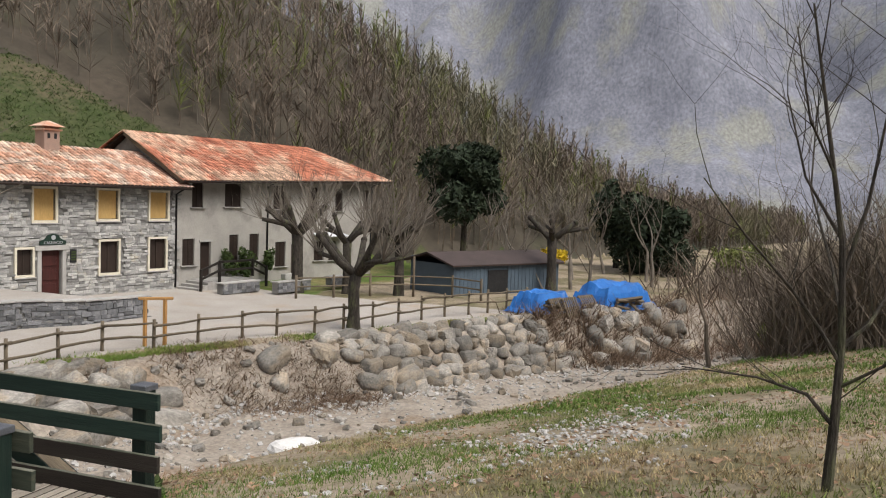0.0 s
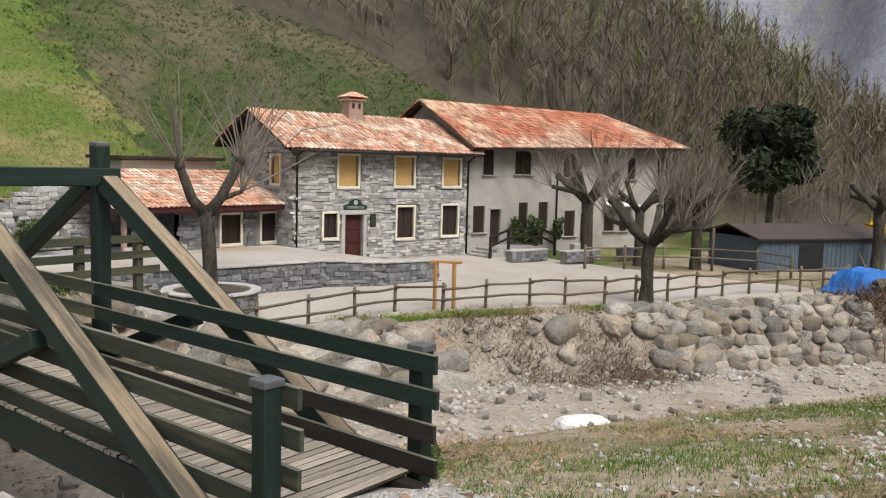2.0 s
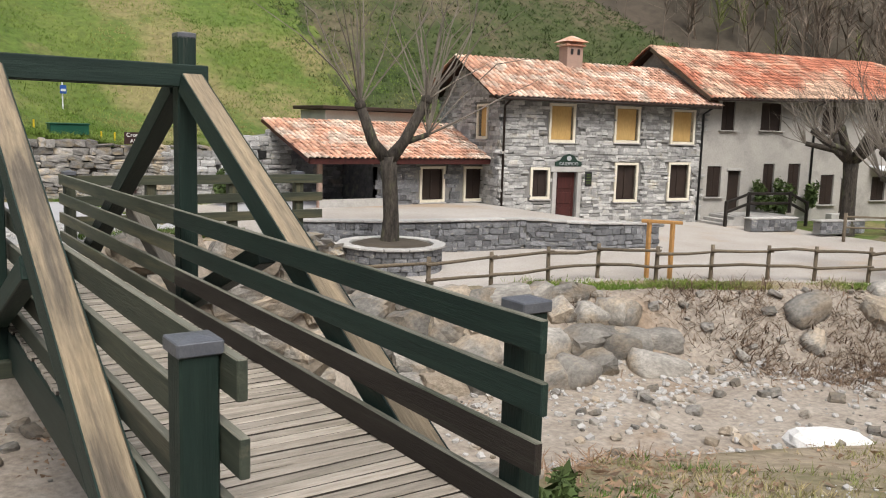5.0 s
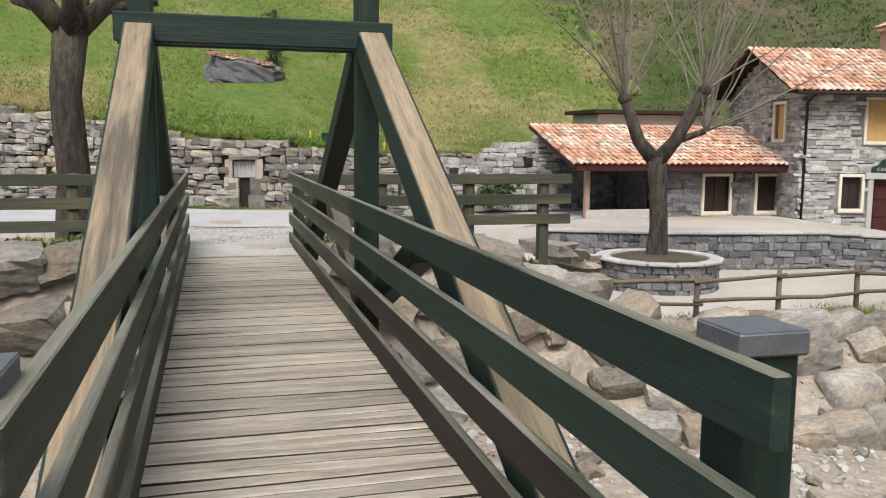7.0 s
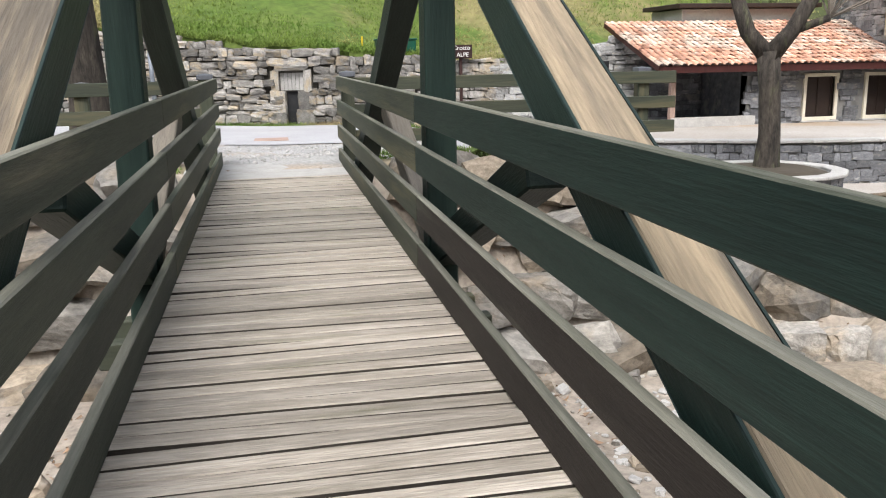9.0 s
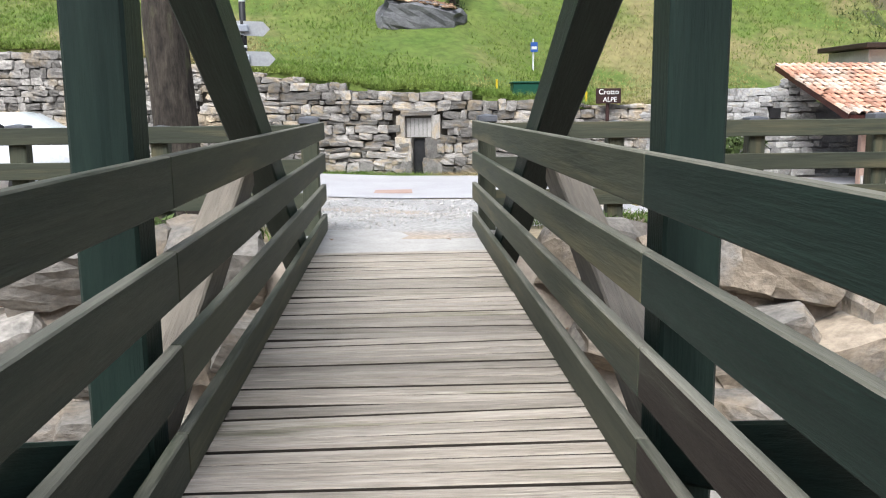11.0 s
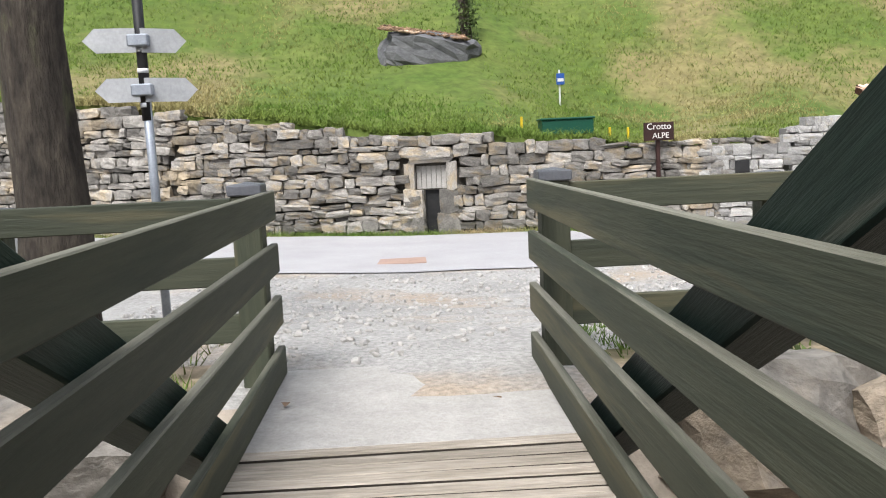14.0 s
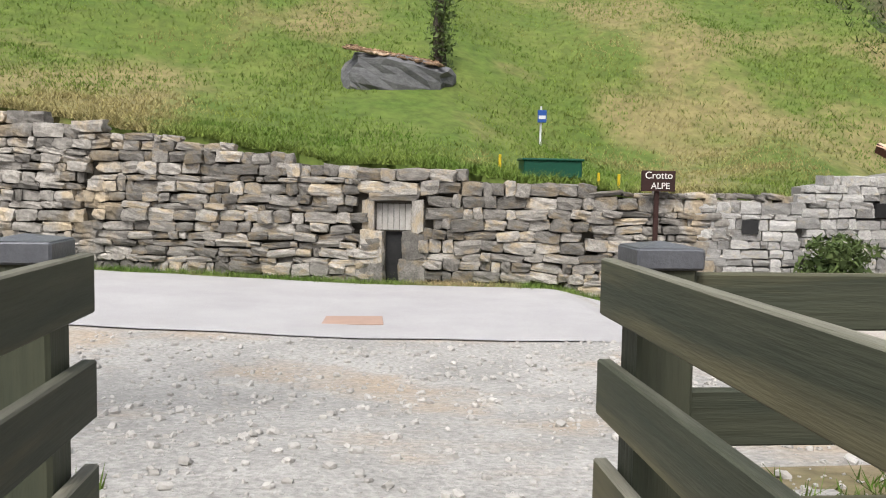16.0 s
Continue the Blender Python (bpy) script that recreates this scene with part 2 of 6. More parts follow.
    "rust": mat("rust", (0.4, 0.27, 0.21), (0.33, 0.23, 0.185), 3, 0.85, 0.3, 30),
    "water": mat("water", (0.3, 0.32, 0.32), (0.22, 0.24, 0.235), 2, 0.08, 0.35, 7, (1, 1, 1)),
}

# ---- helpers for things and parts ----
WORLD = {}


def place(ob, m):
    WORLD[ob] = m
    if ob.parent:
        ob.matrix_basis = WORLD[ob.parent].inverted() @ m
    else:
        ob.matrix_basis = m
    return ob


def root(name, x, y, z, label, category, group="", kind="", rz=0):
    ob = new(name)
    ob.empty_display_size = 0.1
    place(ob, pose(x, y, z, 0, 0, rz))
    return tagged(ob, label, category, group, kind)


def mesh_of(bm, material, name="mesh", smooth=False):
    me = bpy.data.meshes.new(name)
    bmesh.ops.recalc_face_normals(bm, faces=bm.faces)
    bm.to_mesh(me)
    bm.free()
    me.materials.append(material)
    if smooth:
        me.shade_smooth()
    return me


def part(name, bm, material, parent=None, label="", m=None, smooth=False):
    """One mesh object under a thing or part, at the world pose m."""
    me = bm if isinstance(bm, bpy.types.Mesh) else mesh_of(bm, material, name, smooth)
    ob = new(name, me)
    ob.parent = parent
    place(ob, m if m is not None else (WORLD[parent] if parent else Matrix()))
    if label:
        ob["label"] = label
    return ob


def box_bm(sx, sy, sz, c=(0, 0, 0), bevel=0.0, bm=None, rot=None):
    bm2 = bmesh.new()
    bmesh.ops.create_cube(bm2, size=1, matrix=Matrix.Diagonal((sx, sy, sz, 1)))
    if bevel:
        bmesh.ops.bevel(bm2, geom=bm2.edges[:], offset=bevel, segments=1, affect="EDGES")
    if rot is not None:
        bmesh.ops.transform(bm2, matrix=rot, verts=bm2.verts)
    bmesh.ops.translate(bm2, vec=c, verts=bm2.verts)
    if bm is None:
        return bm2
    tmp = bpy.data.meshes.new("tmp")
    bm2.to_mesh(tmp)
    bm2.free()
    bm.from_mesh(tmp)
    bpy.data.meshes.remove(tmp)
    return bm


def axis(a, b, roll=0):
    """A pose in the middle of a and b, whose y points from a to b."""
    a, b = Vector(a), Vector(b)
    return Matrix.Translation((a + b) / 2) @ (b - a).to_track_quat("Y", "Z").to_matrix().to_4x4() @ pose(0, 0, 0, 0, roll, 0), (b - a).length


def timber(name, a, b, w, h, material, parent, label="", bevel=0.012):
    m, length = axis(a, b)
    return part(name, box_bm(w, length, h, bevel=bevel), material, parent, label, m)


def tube_bm(points, radii, seg=8, bm=None, wob=0.0):
    """A tapered tube through the points."""
    bm = bm or bmesh.new()
    rings = []
    whole = (Vector(points[-1]) - Vector(points[0])).normalized()
    ref = Vector((1, 0, 0)) if abs(whole.x) < 0.7 else Vector((0, 1, 0))
    for i, p in enumerate(points):
        p = Vector(p)
        d = (Vector(points[min(i + 1, len(points) - 1)]) - Vector(points[max(i - 1, 0)])).normalized()
        e1 = (ref - d * ref.dot(d)).normalized()
        e2 = d.cross(e1)
        ring = []
        for k in range(seg):
            r = radii[i] * (1 + wob * (random.random() - 0.5))
            ring.append(bm.verts.new(p + e1 * (r * math.cos(k * math.tau / seg)) + e2 * (r * math.sin(k * math.tau / seg))))
        rings.append(ring)
    for r0, r1 in zip(rings, rings[1:]):
        for k in range(seg):
            bm.faces.new((r0[k], r0[(k + 1) % seg], r1[(k + 1) % seg], r1[k]))
    if seg > 2:
        bm.faces.new(rings[0]), bm.faces.new(rings[-1])
    return bm


def pole(name, a, b, r, material, parent, label="", seg=8, r2=None, wob=0.0):
    a, b = Vector(a), Vector(b)
    m, length = axis(a, b)
    bm = tube_bm([(0, -length / 2, 0), (0, 0, 0), (0, length / 2, 0)], [r, (r + (r2 or r)) / 2, r2 or r], seg, wob=wob)
    return part(name, bm, material, parent, label, m, smooth=seg > 6)


def lerp_table(x, table):
    if x <= table[0][0]:
        return table[0][1]
    for (x0, v0), (x1, v1) in zip(table, table[1:]):
        if x <= x1:
            return v0 + (v1 - v0) * (x - x0) / (x1 - x0)
    return table[-1][1]


def smooth01(v):
    v = min(1.0, max(0.0, v))
    return v * v * (3 - 2 * v)


# ---- the lie of the land ----
FAR_EDGE = [(-60, 0.5), (-8, -0.7), (-1, -0.7), (6, -0.9), (9, -1.7), (12, -1.7), (15, -2.6), (20, -5.3), (25, -7.6), (31, -10.6), (36, -13.6), (45, -18), (70, -30), (140, -55), (240, -90)]
NEAR_EDGE = [(-60, -12), (-6, -13.2), (0, -13.4), (4, -12.3), (8, -13.0), (13, -15.6), (20, -18.6), (31, -23), (45, -30), (70, -42), (140, -68), (240, -104)]
FOOT = [(-60, 21), (-6, 16.5), (0, 15.9), (5, 15.2), (9, 14.9), (12, 15.6), (16, 17.5), (20, 18), (30, 15.6), (48, 12.5), (56, 8), (72, 0), (140, -16), (240, -36)]
WALL_TOP = [(-40, 5.5), (-7.6, 2.95), (-3, 2.3), (-0.5, 1.92), (1.7, 1.8), (5.7, 1.42), (9, 1.4), (12, 1.2), (15, 0.2), (20, -0.2), (30, -0.6), (60, -1.8), (240, -6)]


WOOD_EDGE = [(0, 60), (26, 34), (35, 23), (41, 22), (46, 19), (50, 14), (52, 4), (54, 0)]


def bed_z(x):
    return -2.9 - 0.028 * max(0, min(x, 60)) + 0.02 * max(0, -x)


def near_z(x, y):
    z = -0.125 * x - 0.214 * (y + 14.2)
    if x < -1.2 or y < -15:
        pass
    z = z if z < 2.6 else 2.6 + (z - 2.6) * 0.3
    low = -1.75 - 0.02 * max(0, x - 12)
    if z < low:
        z = low + (z - low) * 0.12
    if x > 24:
        z += 0.4 * max(0, -y - 40) * smooth01((x - 24) / 20)
    return z


def far_z(x, y):
    apron = -0.55 * smooth01((y - 0.3) / 6.5) + 0.035 * max(0, -x) * smooth01(y / 4)
    plaza = -1.62 - 0.012 * max(0, x - 20)
    terrace = -0.72
    t = smooth01((x - 3.6) / 4.4)
    z = apron + (plaza - apron) * t
    if x > 7.5:
        wall_y = lerp_table(x, [(7.5, 6.2), (10, 5.9), (11.7, 5.1), (16.7, 4.7), (21.6, 3.0), (21.9, 9)])
        if x < 21.6 and y > wall_y + 0.12:
            up = terrace if x < 20 else -1.42
            z = z + (up - z) * smooth01((y - wall_y - 0.12) / 0.2) * smooth01((x - 7.5) / 1.0)
        elif x > 21.6:
            z = plaza + 0.16 * smooth01((y - 3) / 4)
    return z


def hill_z(x, y):
    d = y - lerp_table(x, FOOT)
    base = lerp_table(x, WALL_TOP)
    west = 0.33 * min(d, 8) + 0.62 * max(0, d - 8) - smooth01((x - 2) / 5) * 0.16 * min(d, 7)
    east = 0.72 * d
    k = smooth01((x - 8) / 13)
    s = west * (1 - k) + east * k
    cap = 85.0
    if s > 12:
        s = 12 + (cap - 12) * (1 - math.exp(-(s - 12) / (cap - 12)))
    return base + s * (1 - 0.86 * smooth01((x - 92) / 60))


def ground_z(x, y):
    fe, ne, foot = lerp_table(x, FAR_EDGE), lerp_table(x, NEAR_EDGE), lerp_table(x, FOOT)
    bump = 0.05 * noise.noise((x * 0.7, y * 0.7, 0)) + 0.02 * noise.noise((x * 2.3, y * 2.3, 3))
    if y > foot + 0.5:
        d = min(1, (y - foot) / 6)
        return hill_z(x, y) + bump * 2 + d * 0.9 * noise.noise((x * 0.09, y * 0.09, 7))
    if y > fe:
        flat = 0.08 if y > 7 else (0.25 if y > 0.5 else 1.0)
        return far_z(x, y) + bump * flat
    if y < ne:
        calm = min(1.0, max(0.15, abs(x) / 2 if y > -17 else 1.0))
        return near_z(x, y) + bump * calm
    b = bed_z(x) + 0.12 * noise.noise((x * 0.6, y * 0.6, 5)) + bump
    w_far = 1.1 if x < 6 else 2.9
    kf = smooth01((fe - y) / w_far)
    kn = smooth01((y - ne) / 3.2)
    zf = far_z(x, fe) * (1 - kf) + b * kf
    zn = near_z(x, ne) * (1 - kn) + b * kn
    return max(min(zf, 50), zn) if min(kf, kn) < 1 else b


def span(a, b, step):
    return list(np.arange(a, b, step))


def grid_sheet(name, xs, ys, zfun, material_of, mats, smooth=True):
    verts = [(x, y, zfun(x, y)) for y in ys for x in xs]
    w = len(xs)
    faces, idx = [], []
    for j in range(len(ys) - 1):
        for i in range(w - 1):
            faces.append((j * w + i, j * w + i + 1, (j + 1) * w + i + 1, (j + 1) * w + i))
            idx.append(material_of((xs[i] + xs[i + 1]) / 2, (ys[j] + ys[j + 1]) / 2))
    me = bpy.data.meshes.new(name)
    me.from_pydata(verts, [], faces)
    for m in mats:
        me.materials.append(m)
    me.polygons.foreach_set("material_index", idx)
    if smooth:
        me.shade_smooth()
    return new(name, me)


def ground_mat(x, y):
    fe, ne, foot = lerp_table(x, FAR_EDGE), lerp_table(x, NEAR_EDGE), lerp_table(x, FOOT)
    j = 0.5 * noise.noise((x * 0.9, y * 0.9, 11))
    if y > foot + 0.3:
        return 2 if y - foot > lerp_table(x + j * 4, WOOD_EDGE) + j * 5 else (7 if x + j * 8 > 20 else 1)
    if y > fe:
        if x < 7:
            if y > foot - 0.75 + j * 0.5:
                return 1
            if y < 0.4 and abs(x) > 1.5:
                return 0
            if y < 2.2 + j and abs(x) > 2.6 + j:
                return 0
            return 3
        if y < fe + 1.1 + j * 1.2 and x > 8:
            return 0
        return 4 if x < 34 else (0 if y < 2 + j * 3 else 1)
    if y < ne + 0.5 + j * 1.5:
        return 5 if (y < -13.6 and abs(x + 0.1 - 0.3 * (y + 14)) < 1.1 + j and y > -16.5) else 0
    return 6


xs = span(-60, -14, 3) + span(-14, -6, 0.6) + span(-6, 24, 0.24) + span(24, 50, 0.8) + span(50, 100, 3) + span(100, 241, 7)
ys = span(-130, -40, 6) + span(-40, -24, 1.2) + span(-24, 19, 0.26) + span(19, 46, 1.0) + span(46, 161, 6)
ground = grid_sheet("ground", xs, ys, ground_z, ground_mat, [M[k] for k in ("grass_ground", "hill_grass", "forest_floor", "gravel", "plaza", "gravel", "riverbed", "hill_scrub")])
tagged(ground, "sloping meadow, gravel and dry riverbed below a hillside", "ground", kind="structure")


def mountain_z(x, y):
    d = math.hypot(x, y)
    ang = math.degrees(math.atan2(x, y))
    ridge = 1 - 2 * abs(noise.noise((x * 0.0062, y * 0.0062, 2)))
    gully = 1 - 2 * abs(noise.noise((x * 0.017, y * 0.017, 4)))
    h = 45 + 230 * smooth01((d - 330) / 480) + 55 * ridge + 24 * gully + 9 * noise.noise((x * 0.05, y * 0.05, 6))
    spur = math.exp(-((ang - 84) / 7) ** 2) * 70 * smooth01((d - 270) / 120) * (1 - smooth01((d - 460) / 200))
    return (h + spur) * smooth01((d - 240) / 190) - 12


def ring_sheet(name, material):
    verts, faces = [], []
    na, rs = 300, span(235, 950, 9)
    for r in rs:
        for i in range(na + 1):
            a = radians(-180 + 360 * i / na)
            x, y = r * math.sin(a), r * math.cos(a)
            verts.append((x, y, mountain_z(x, y)))
    for j in range(len(rs) - 1):
        for i in range(na):
            faces.append((j * (na + 1) + i, j * (na + 1) + i + 1, (j + 1) * (na + 1) + i + 1, (j + 1) * (na + 1) + i))
    me = bpy.data.meshes.new(name)
    me.from_pydata(verts, [], faces)
    me.materials.append(material)
    me.shade_smooth()
    return new(name, me)


# the backdrop's haze is only in its material colour
tagged(ring_sheet("backdrop", M["mountain"]), "wooded mountains closing the valley, haze painted into their colour", "mountain", kind="structure")

# asphalt lane along the foot of the dry-stone wall
bm = bmesh.new()
rows_xy = []
for i in range(60):
    x = -40 + i * 1.0
    lo, hi = 8.72 - 0.06 * x + 0.12 * noise.noise((x * 0.8, 0, 0)), lerp_table(x, FOOT) - 0.85 + 0.12 * noise.noise((x * 0.9, 3, 0))
    if x > 8:
        hi = min(hi, 14.2)
        lo = lo + (x - 8) * 0.9
    if hi - lo < 0.5:
        break
    rows_xy.append([bm.verts.new((x, lo + (hi - lo) * k / 6, ground_z(x, lo + (hi - lo) * k / 6) + 0.022)) for k in range(7)])
for a, b in zip(rows_xy, rows_xy[1:]):
    for k in range(6):
        bm.faces.new((a[k], b[k], b[k + 1], a[k + 1]))
road = tagged(part("road", bm, M["asphalt"]), "narrow pale asphalt lane with a crumbling edge", "road", kind="structure")

# ---- the timber footbridge ----
Y0, Y1, YK = -14.0, 0.0, -7.07
bridge = root("footbridge", 0, Y0, 0, "dark green weathered timber footbridge over the stream", "bridge")


def cap(parent, x, y, z, s=0.235):
    bm = box_bm(s, s, 0.075, (0, 0, 0.0), 0.008)
    bmesh.ops.create_cone(bm, cap_ends=False, segments=4, radius1=s * 0.68, radius2=0.0, depth=0.02, matrix=pose(0, 0, 0.047, 0, 0, 45))
    return part("post_cap", bm, M["cap_metal"], parent, "grey sheet-metal cap", pose(x, y, z))


def square_post(parent, x, y, z0, z1, s, material, name="post", label=""):
    p = timber(name, (x, y, z0), (x, y, z1), s, s, material, parent, label, 0.014)
    cap(p, x, y, z1 + 0.0)
    return p


# added middle girder: black filler below the planks, so gaps read as shade
timber("girder", (0, Y0 - 0.3, -0.25), (0, Y1 + 0.2, -0.25), 0.9, 0.26, M["black_paint_and_shade"], bridge, "dark stained girder, the middle one added to back the gaps")
# deck boards, laid across
DECK_W = 0.142
n_boards = int((Y1 - 1.45 - Y0) / DECK_W)
deck_mesh = []
for v in range(6):
    bm = box_bm(DECK_W - 0.019 - 0.004 * (v % 3), 1.98 + 0.012 * v, 0.045, (0, 0, 0), 0.006)
    bmesh.ops.rotate(bm, verts=bm.verts, cent=(0, 0, 0), matrix=Matrix.Rotation(radians(0.25 * (v - 2.5)), 3, "X"))
    me = mesh_of(bm, M["deck_wood"], "deck_plank")
    me.materials.append(M["plank_edge_shade"])
    # sides and undersides take the dark colour, so gaps look shaded
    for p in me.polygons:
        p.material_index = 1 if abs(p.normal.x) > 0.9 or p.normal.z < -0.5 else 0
    deck_mesh.append(me)
for i in range(n_boards):
    y = Y0 + 0.02 + (i + 0.5) * DECK_W
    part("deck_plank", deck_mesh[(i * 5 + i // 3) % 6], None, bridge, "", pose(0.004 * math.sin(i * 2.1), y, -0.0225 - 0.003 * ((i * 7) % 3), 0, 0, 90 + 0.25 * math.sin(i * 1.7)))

part("end_slab", box_bm(1.98, 1.75, 0.16, (0, -0.62, -0.085), 0.012), M["coping"], bridge, "sandy concrete slab", Matrix())
for sx in (-1, 1):
    # girders and the main truss of each side
    timber("girder", (sx * 0.8, Y0 - 0.3, -0.2), (sx * 0.8, Y1 + 0.2, -0.2), 0.18, 0.28, M["brown_wood"], bridge, "dark stained girder, the middle one added to back the gaps")
    timber("girder", (sx * 1.0, Y0 + 0.3, -0.27), (sx * 1.0, Y1 - 0.6, -0.27), 0.06, 0.46, M["green_wood"], bridge)
    king = square_post(bridge, sx * 1.12, YK, -0.55, 3.5, 0.235, M["green_wood"], "king_post")
    for ye, yk in ((Y0 + 0.95, YK - 0.03), (Y1 - 1.05, YK + 0.03)):
        s = 1 if ye > YK else -1
        strut = timber("strut", (sx * 1.12, ye, -0.21), (sx * 1.12, yk + s * 0.21, 2.91), 0.25, 0.27, M["bare_wood"] if s < 0 else M["green_wood"], bridge, "strut with sun-bleached bare face" if s < 0 else "")
        if s < 0:
            # painted flanks of the bleached struts
            for d in (-1, 1):
                timber("strut_side", (sx * 1.12 + d * 0.129, ye, -0.21), (sx * 1.12 + d * 0.129, yk + s * 0.21, 2.91), 0.012, 0.262, M["green_wood"], strut)
        # short brace from the foot of the king post up to the strut
        timber("brace", (sx * 1.12, YK + s * 0.1, 0.12), (sx * 1.12, YK + s * 2.62, 1.1), 0.2, 0.23, M["green_wood"] if s < 0 else M["grey_bare"], bridge, "" if s < 0 else "bare grey timber brace")
    # rail boards in two lengths
    for k, top in enumerate((1.345, 0.967, 0.587, 0.212)):
        for a, b in ((Y0 - 0.3 - 0.03 * (k % 2) - 0.015 * sx, YK - 0.07 - 0.1 * sx), (YK - 0.065 - 0.1 * sx, Y1 + 0.14 + 0.012 * k)):
            far = a > YK - 0.5
            m = M["worn_green"] if far else M["mid_green"] if sx < 0 else (M["brown_wood"] if (k in (2, 3) and sx > 0) else M["green_wood"])
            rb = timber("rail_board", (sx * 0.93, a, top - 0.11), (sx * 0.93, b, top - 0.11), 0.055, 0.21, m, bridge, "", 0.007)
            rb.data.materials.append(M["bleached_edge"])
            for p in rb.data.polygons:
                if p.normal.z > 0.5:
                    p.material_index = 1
    for y in (Y0 + 0.02, Y1 - 0.03):
        square_post(bridge, sx * 1.065, y, -0.75, 1.36, 0.2, M["worn_green"] if y > YK else M["green_wood"], "end_post")
timber("tie_beam", (-1.36, YK - 0.17, 3.0), (1.36, YK - 0.17, 3.0), 0.1, 0.28, M["green_wood"], bridge)
timber("tie_beam", (-1.36, YK + 0.17, 3.0), (1.36, YK + 0.17, 3.0), 0.1, 0.28, M["green_wood"], bridge)
for y in (YK - 0.28, YK + 0.28):
    timber("cross_beam", (-1.45, y, -0.45), (1.45, y, -0.45), 0.14, 0.2, M["worn_green"], bridge)

# ---- fence wings beyond the bridge ----
for side, posts in ((1, (2.66, 4.42, 6.0)), (-1, (-2.85, -4.5, -6.15, -7.8))):
    start = side * 1.16
    fence = root("fence", start, 0.0, 0, "weathered green timber fence with metal-capped posts", "fence", "fences of the bridge head")
    end = posts[-1] + side * 0.55
    for x in posts:
        g = ground_z(x, 0.0)
        square_post(fence, x, 0.06, g - 0.4, 1.33 + min(0, 0.02 * (abs(x) - 6)), 0.2, M["worn_green"])
    for k, top in enumerate((1.31, 0.9, 0.5)):
        timber("board", (start, -0.07, top - 0.1), (end, -0.07, top - 0.1), 0.055, 0.2, M["worn_green"], fence, "", 0.007)


# ---- stone pieces ----
def stone_mesh(seed, material, cuts=1, rough=0.12, round_=0.35, name="stone"):
    random.seed(seed)
    bm = bmesh.new()
    bmesh.ops.create_cube(bm, size=1)
    bmesh.ops.subdivide_edges(bm, edges=bm.edges[:], cuts=cuts, use_grid_fill=True)
    off = Vector((seed * 3.1, seed * 1.7, 0))
    for v in bm.verts:
        sph = v.co.normalized() * 0.58
        v.co = v.co.lerp(sph, round_)
        v.co += Vector([(random.random() - 0.5) * rough for _ in range(3)])
        v.co *= 1 + 0.2 * noise.noise(v.co * 1.5 + off)
    return mesh_of(bm, material, name)


def stone_set(base, material, count=8, **kw):
    return [stone_mesh(base + i, material, **kw) for i in range(count)]


def lay(parent, name, meshes, poses, limit=300, label=""):
    """Pieces as objects of their own, at most limit; the rest joined into one part."""
    for i, m in enumerate(poses[:limit]):
        part(name, meshes[i % len(meshes)], None, parent, "", m)
    rest = poses[limit:]
    if rest:
        verts, faces, base = [], [], 0
        raw = []
        for me in meshes:
            co = np.empty(len(me.vertices) * 3)
            me.vertices.foreach_get("co", co)
            raw.append((co.reshape(-1, 3), [tuple(p.vertices) for p in me.polygons]))
        for i, m in enumerate(rest):
            co, fs = raw[i % len(raw)]
            a = np.array(m)
            verts.append(co @ a[:3, :3].T + a[:3, 3])
            faces += [tuple(k + base for k in f) for f in fs]
            base += len(co)
        me = bpy.data.meshes.new(name)
        me.from_pydata(np.concatenate(verts).tolist(), [], faces)
        me.materials.append(meshes[0].materials[0])
        ob = part(name + "_mass", me, None, parent, label, Matrix())
        tagged(ob, kind="stuff")


def courses(length, top_of, bottom_of, rng, size=0.34, high=0.17, gap=0.012):
    """(u, z, width, height) of roughly coursed stones."""
    out = []
    z = min(bottom_of(length * k / 8) for k in range(9)) - 0.05
    zmax = max(top_of(length * k / 8) for k in range(9)) + 0.3
    while z < zmax:
        h = high * rng.uniform(0.65, 1.4)
        u = -rng.uniform(0, size)
        while u < length:
            w = size * rng.choice((0.5, 0.75, 1.0, 1.0, 1.35, 1.7)) * rng.uniform(0.85, 1.15)
            c = u + w / 2
            if 0 <= c <= length and bottom_of(c) - 0.05 <= z + h / 2 <= top_of(c):
                hh = h * rng.uniform(0.85, 1.12)
                out.append((c, z + h / 2 + rng.uniform(-0.02, 0.02), w - gap, hh - gap))
            u += w
        z += h
    return out


def wall_frame(p, q):
    p, q = Vector((*p, 0)), Vector((*q, 0))
    d = (q - p).normalized()
    m = Matrix(((d.x, -d.y, 0, p.x), (d.y, d.x, 0, p.y), (0, 0, 1, 0), (0, 0, 0, 1)))
    return m, (q - p).length


def core_bm(length, top_of, bottom_of, v0, v1, step=0.5, extra_bottom=0.4):
    n = max(2, int(length / step))
    bm = bmesh.new()
    rows_ = []
    for i in range(n + 1):
        u = length * i / n
        rows_.append([bm.verts.new(c) for c in ((u, v0, bottom_of(u) - extra_bottom), (u, v1, bottom_of(u) - extra_bottom), (u, v1, top_of(u)), (u, v0, top_of(u)))])
    for a, b in zip(rows_, rows_[1:]):
        for k in range(4):
            bm.faces.new((a[k], b[k], b[(k + 1) % 4], a[(k + 1) % 4]))
    bm.faces.new(rows_[0]), bm.faces.new(rows_[-1])
    return bm


# ---- houses ----
HM, HL = wall_frame((20.6, 10.2), (30.5, 8.3))


def hp(u, v, z):
    return HM @ Vector((u, v, z))


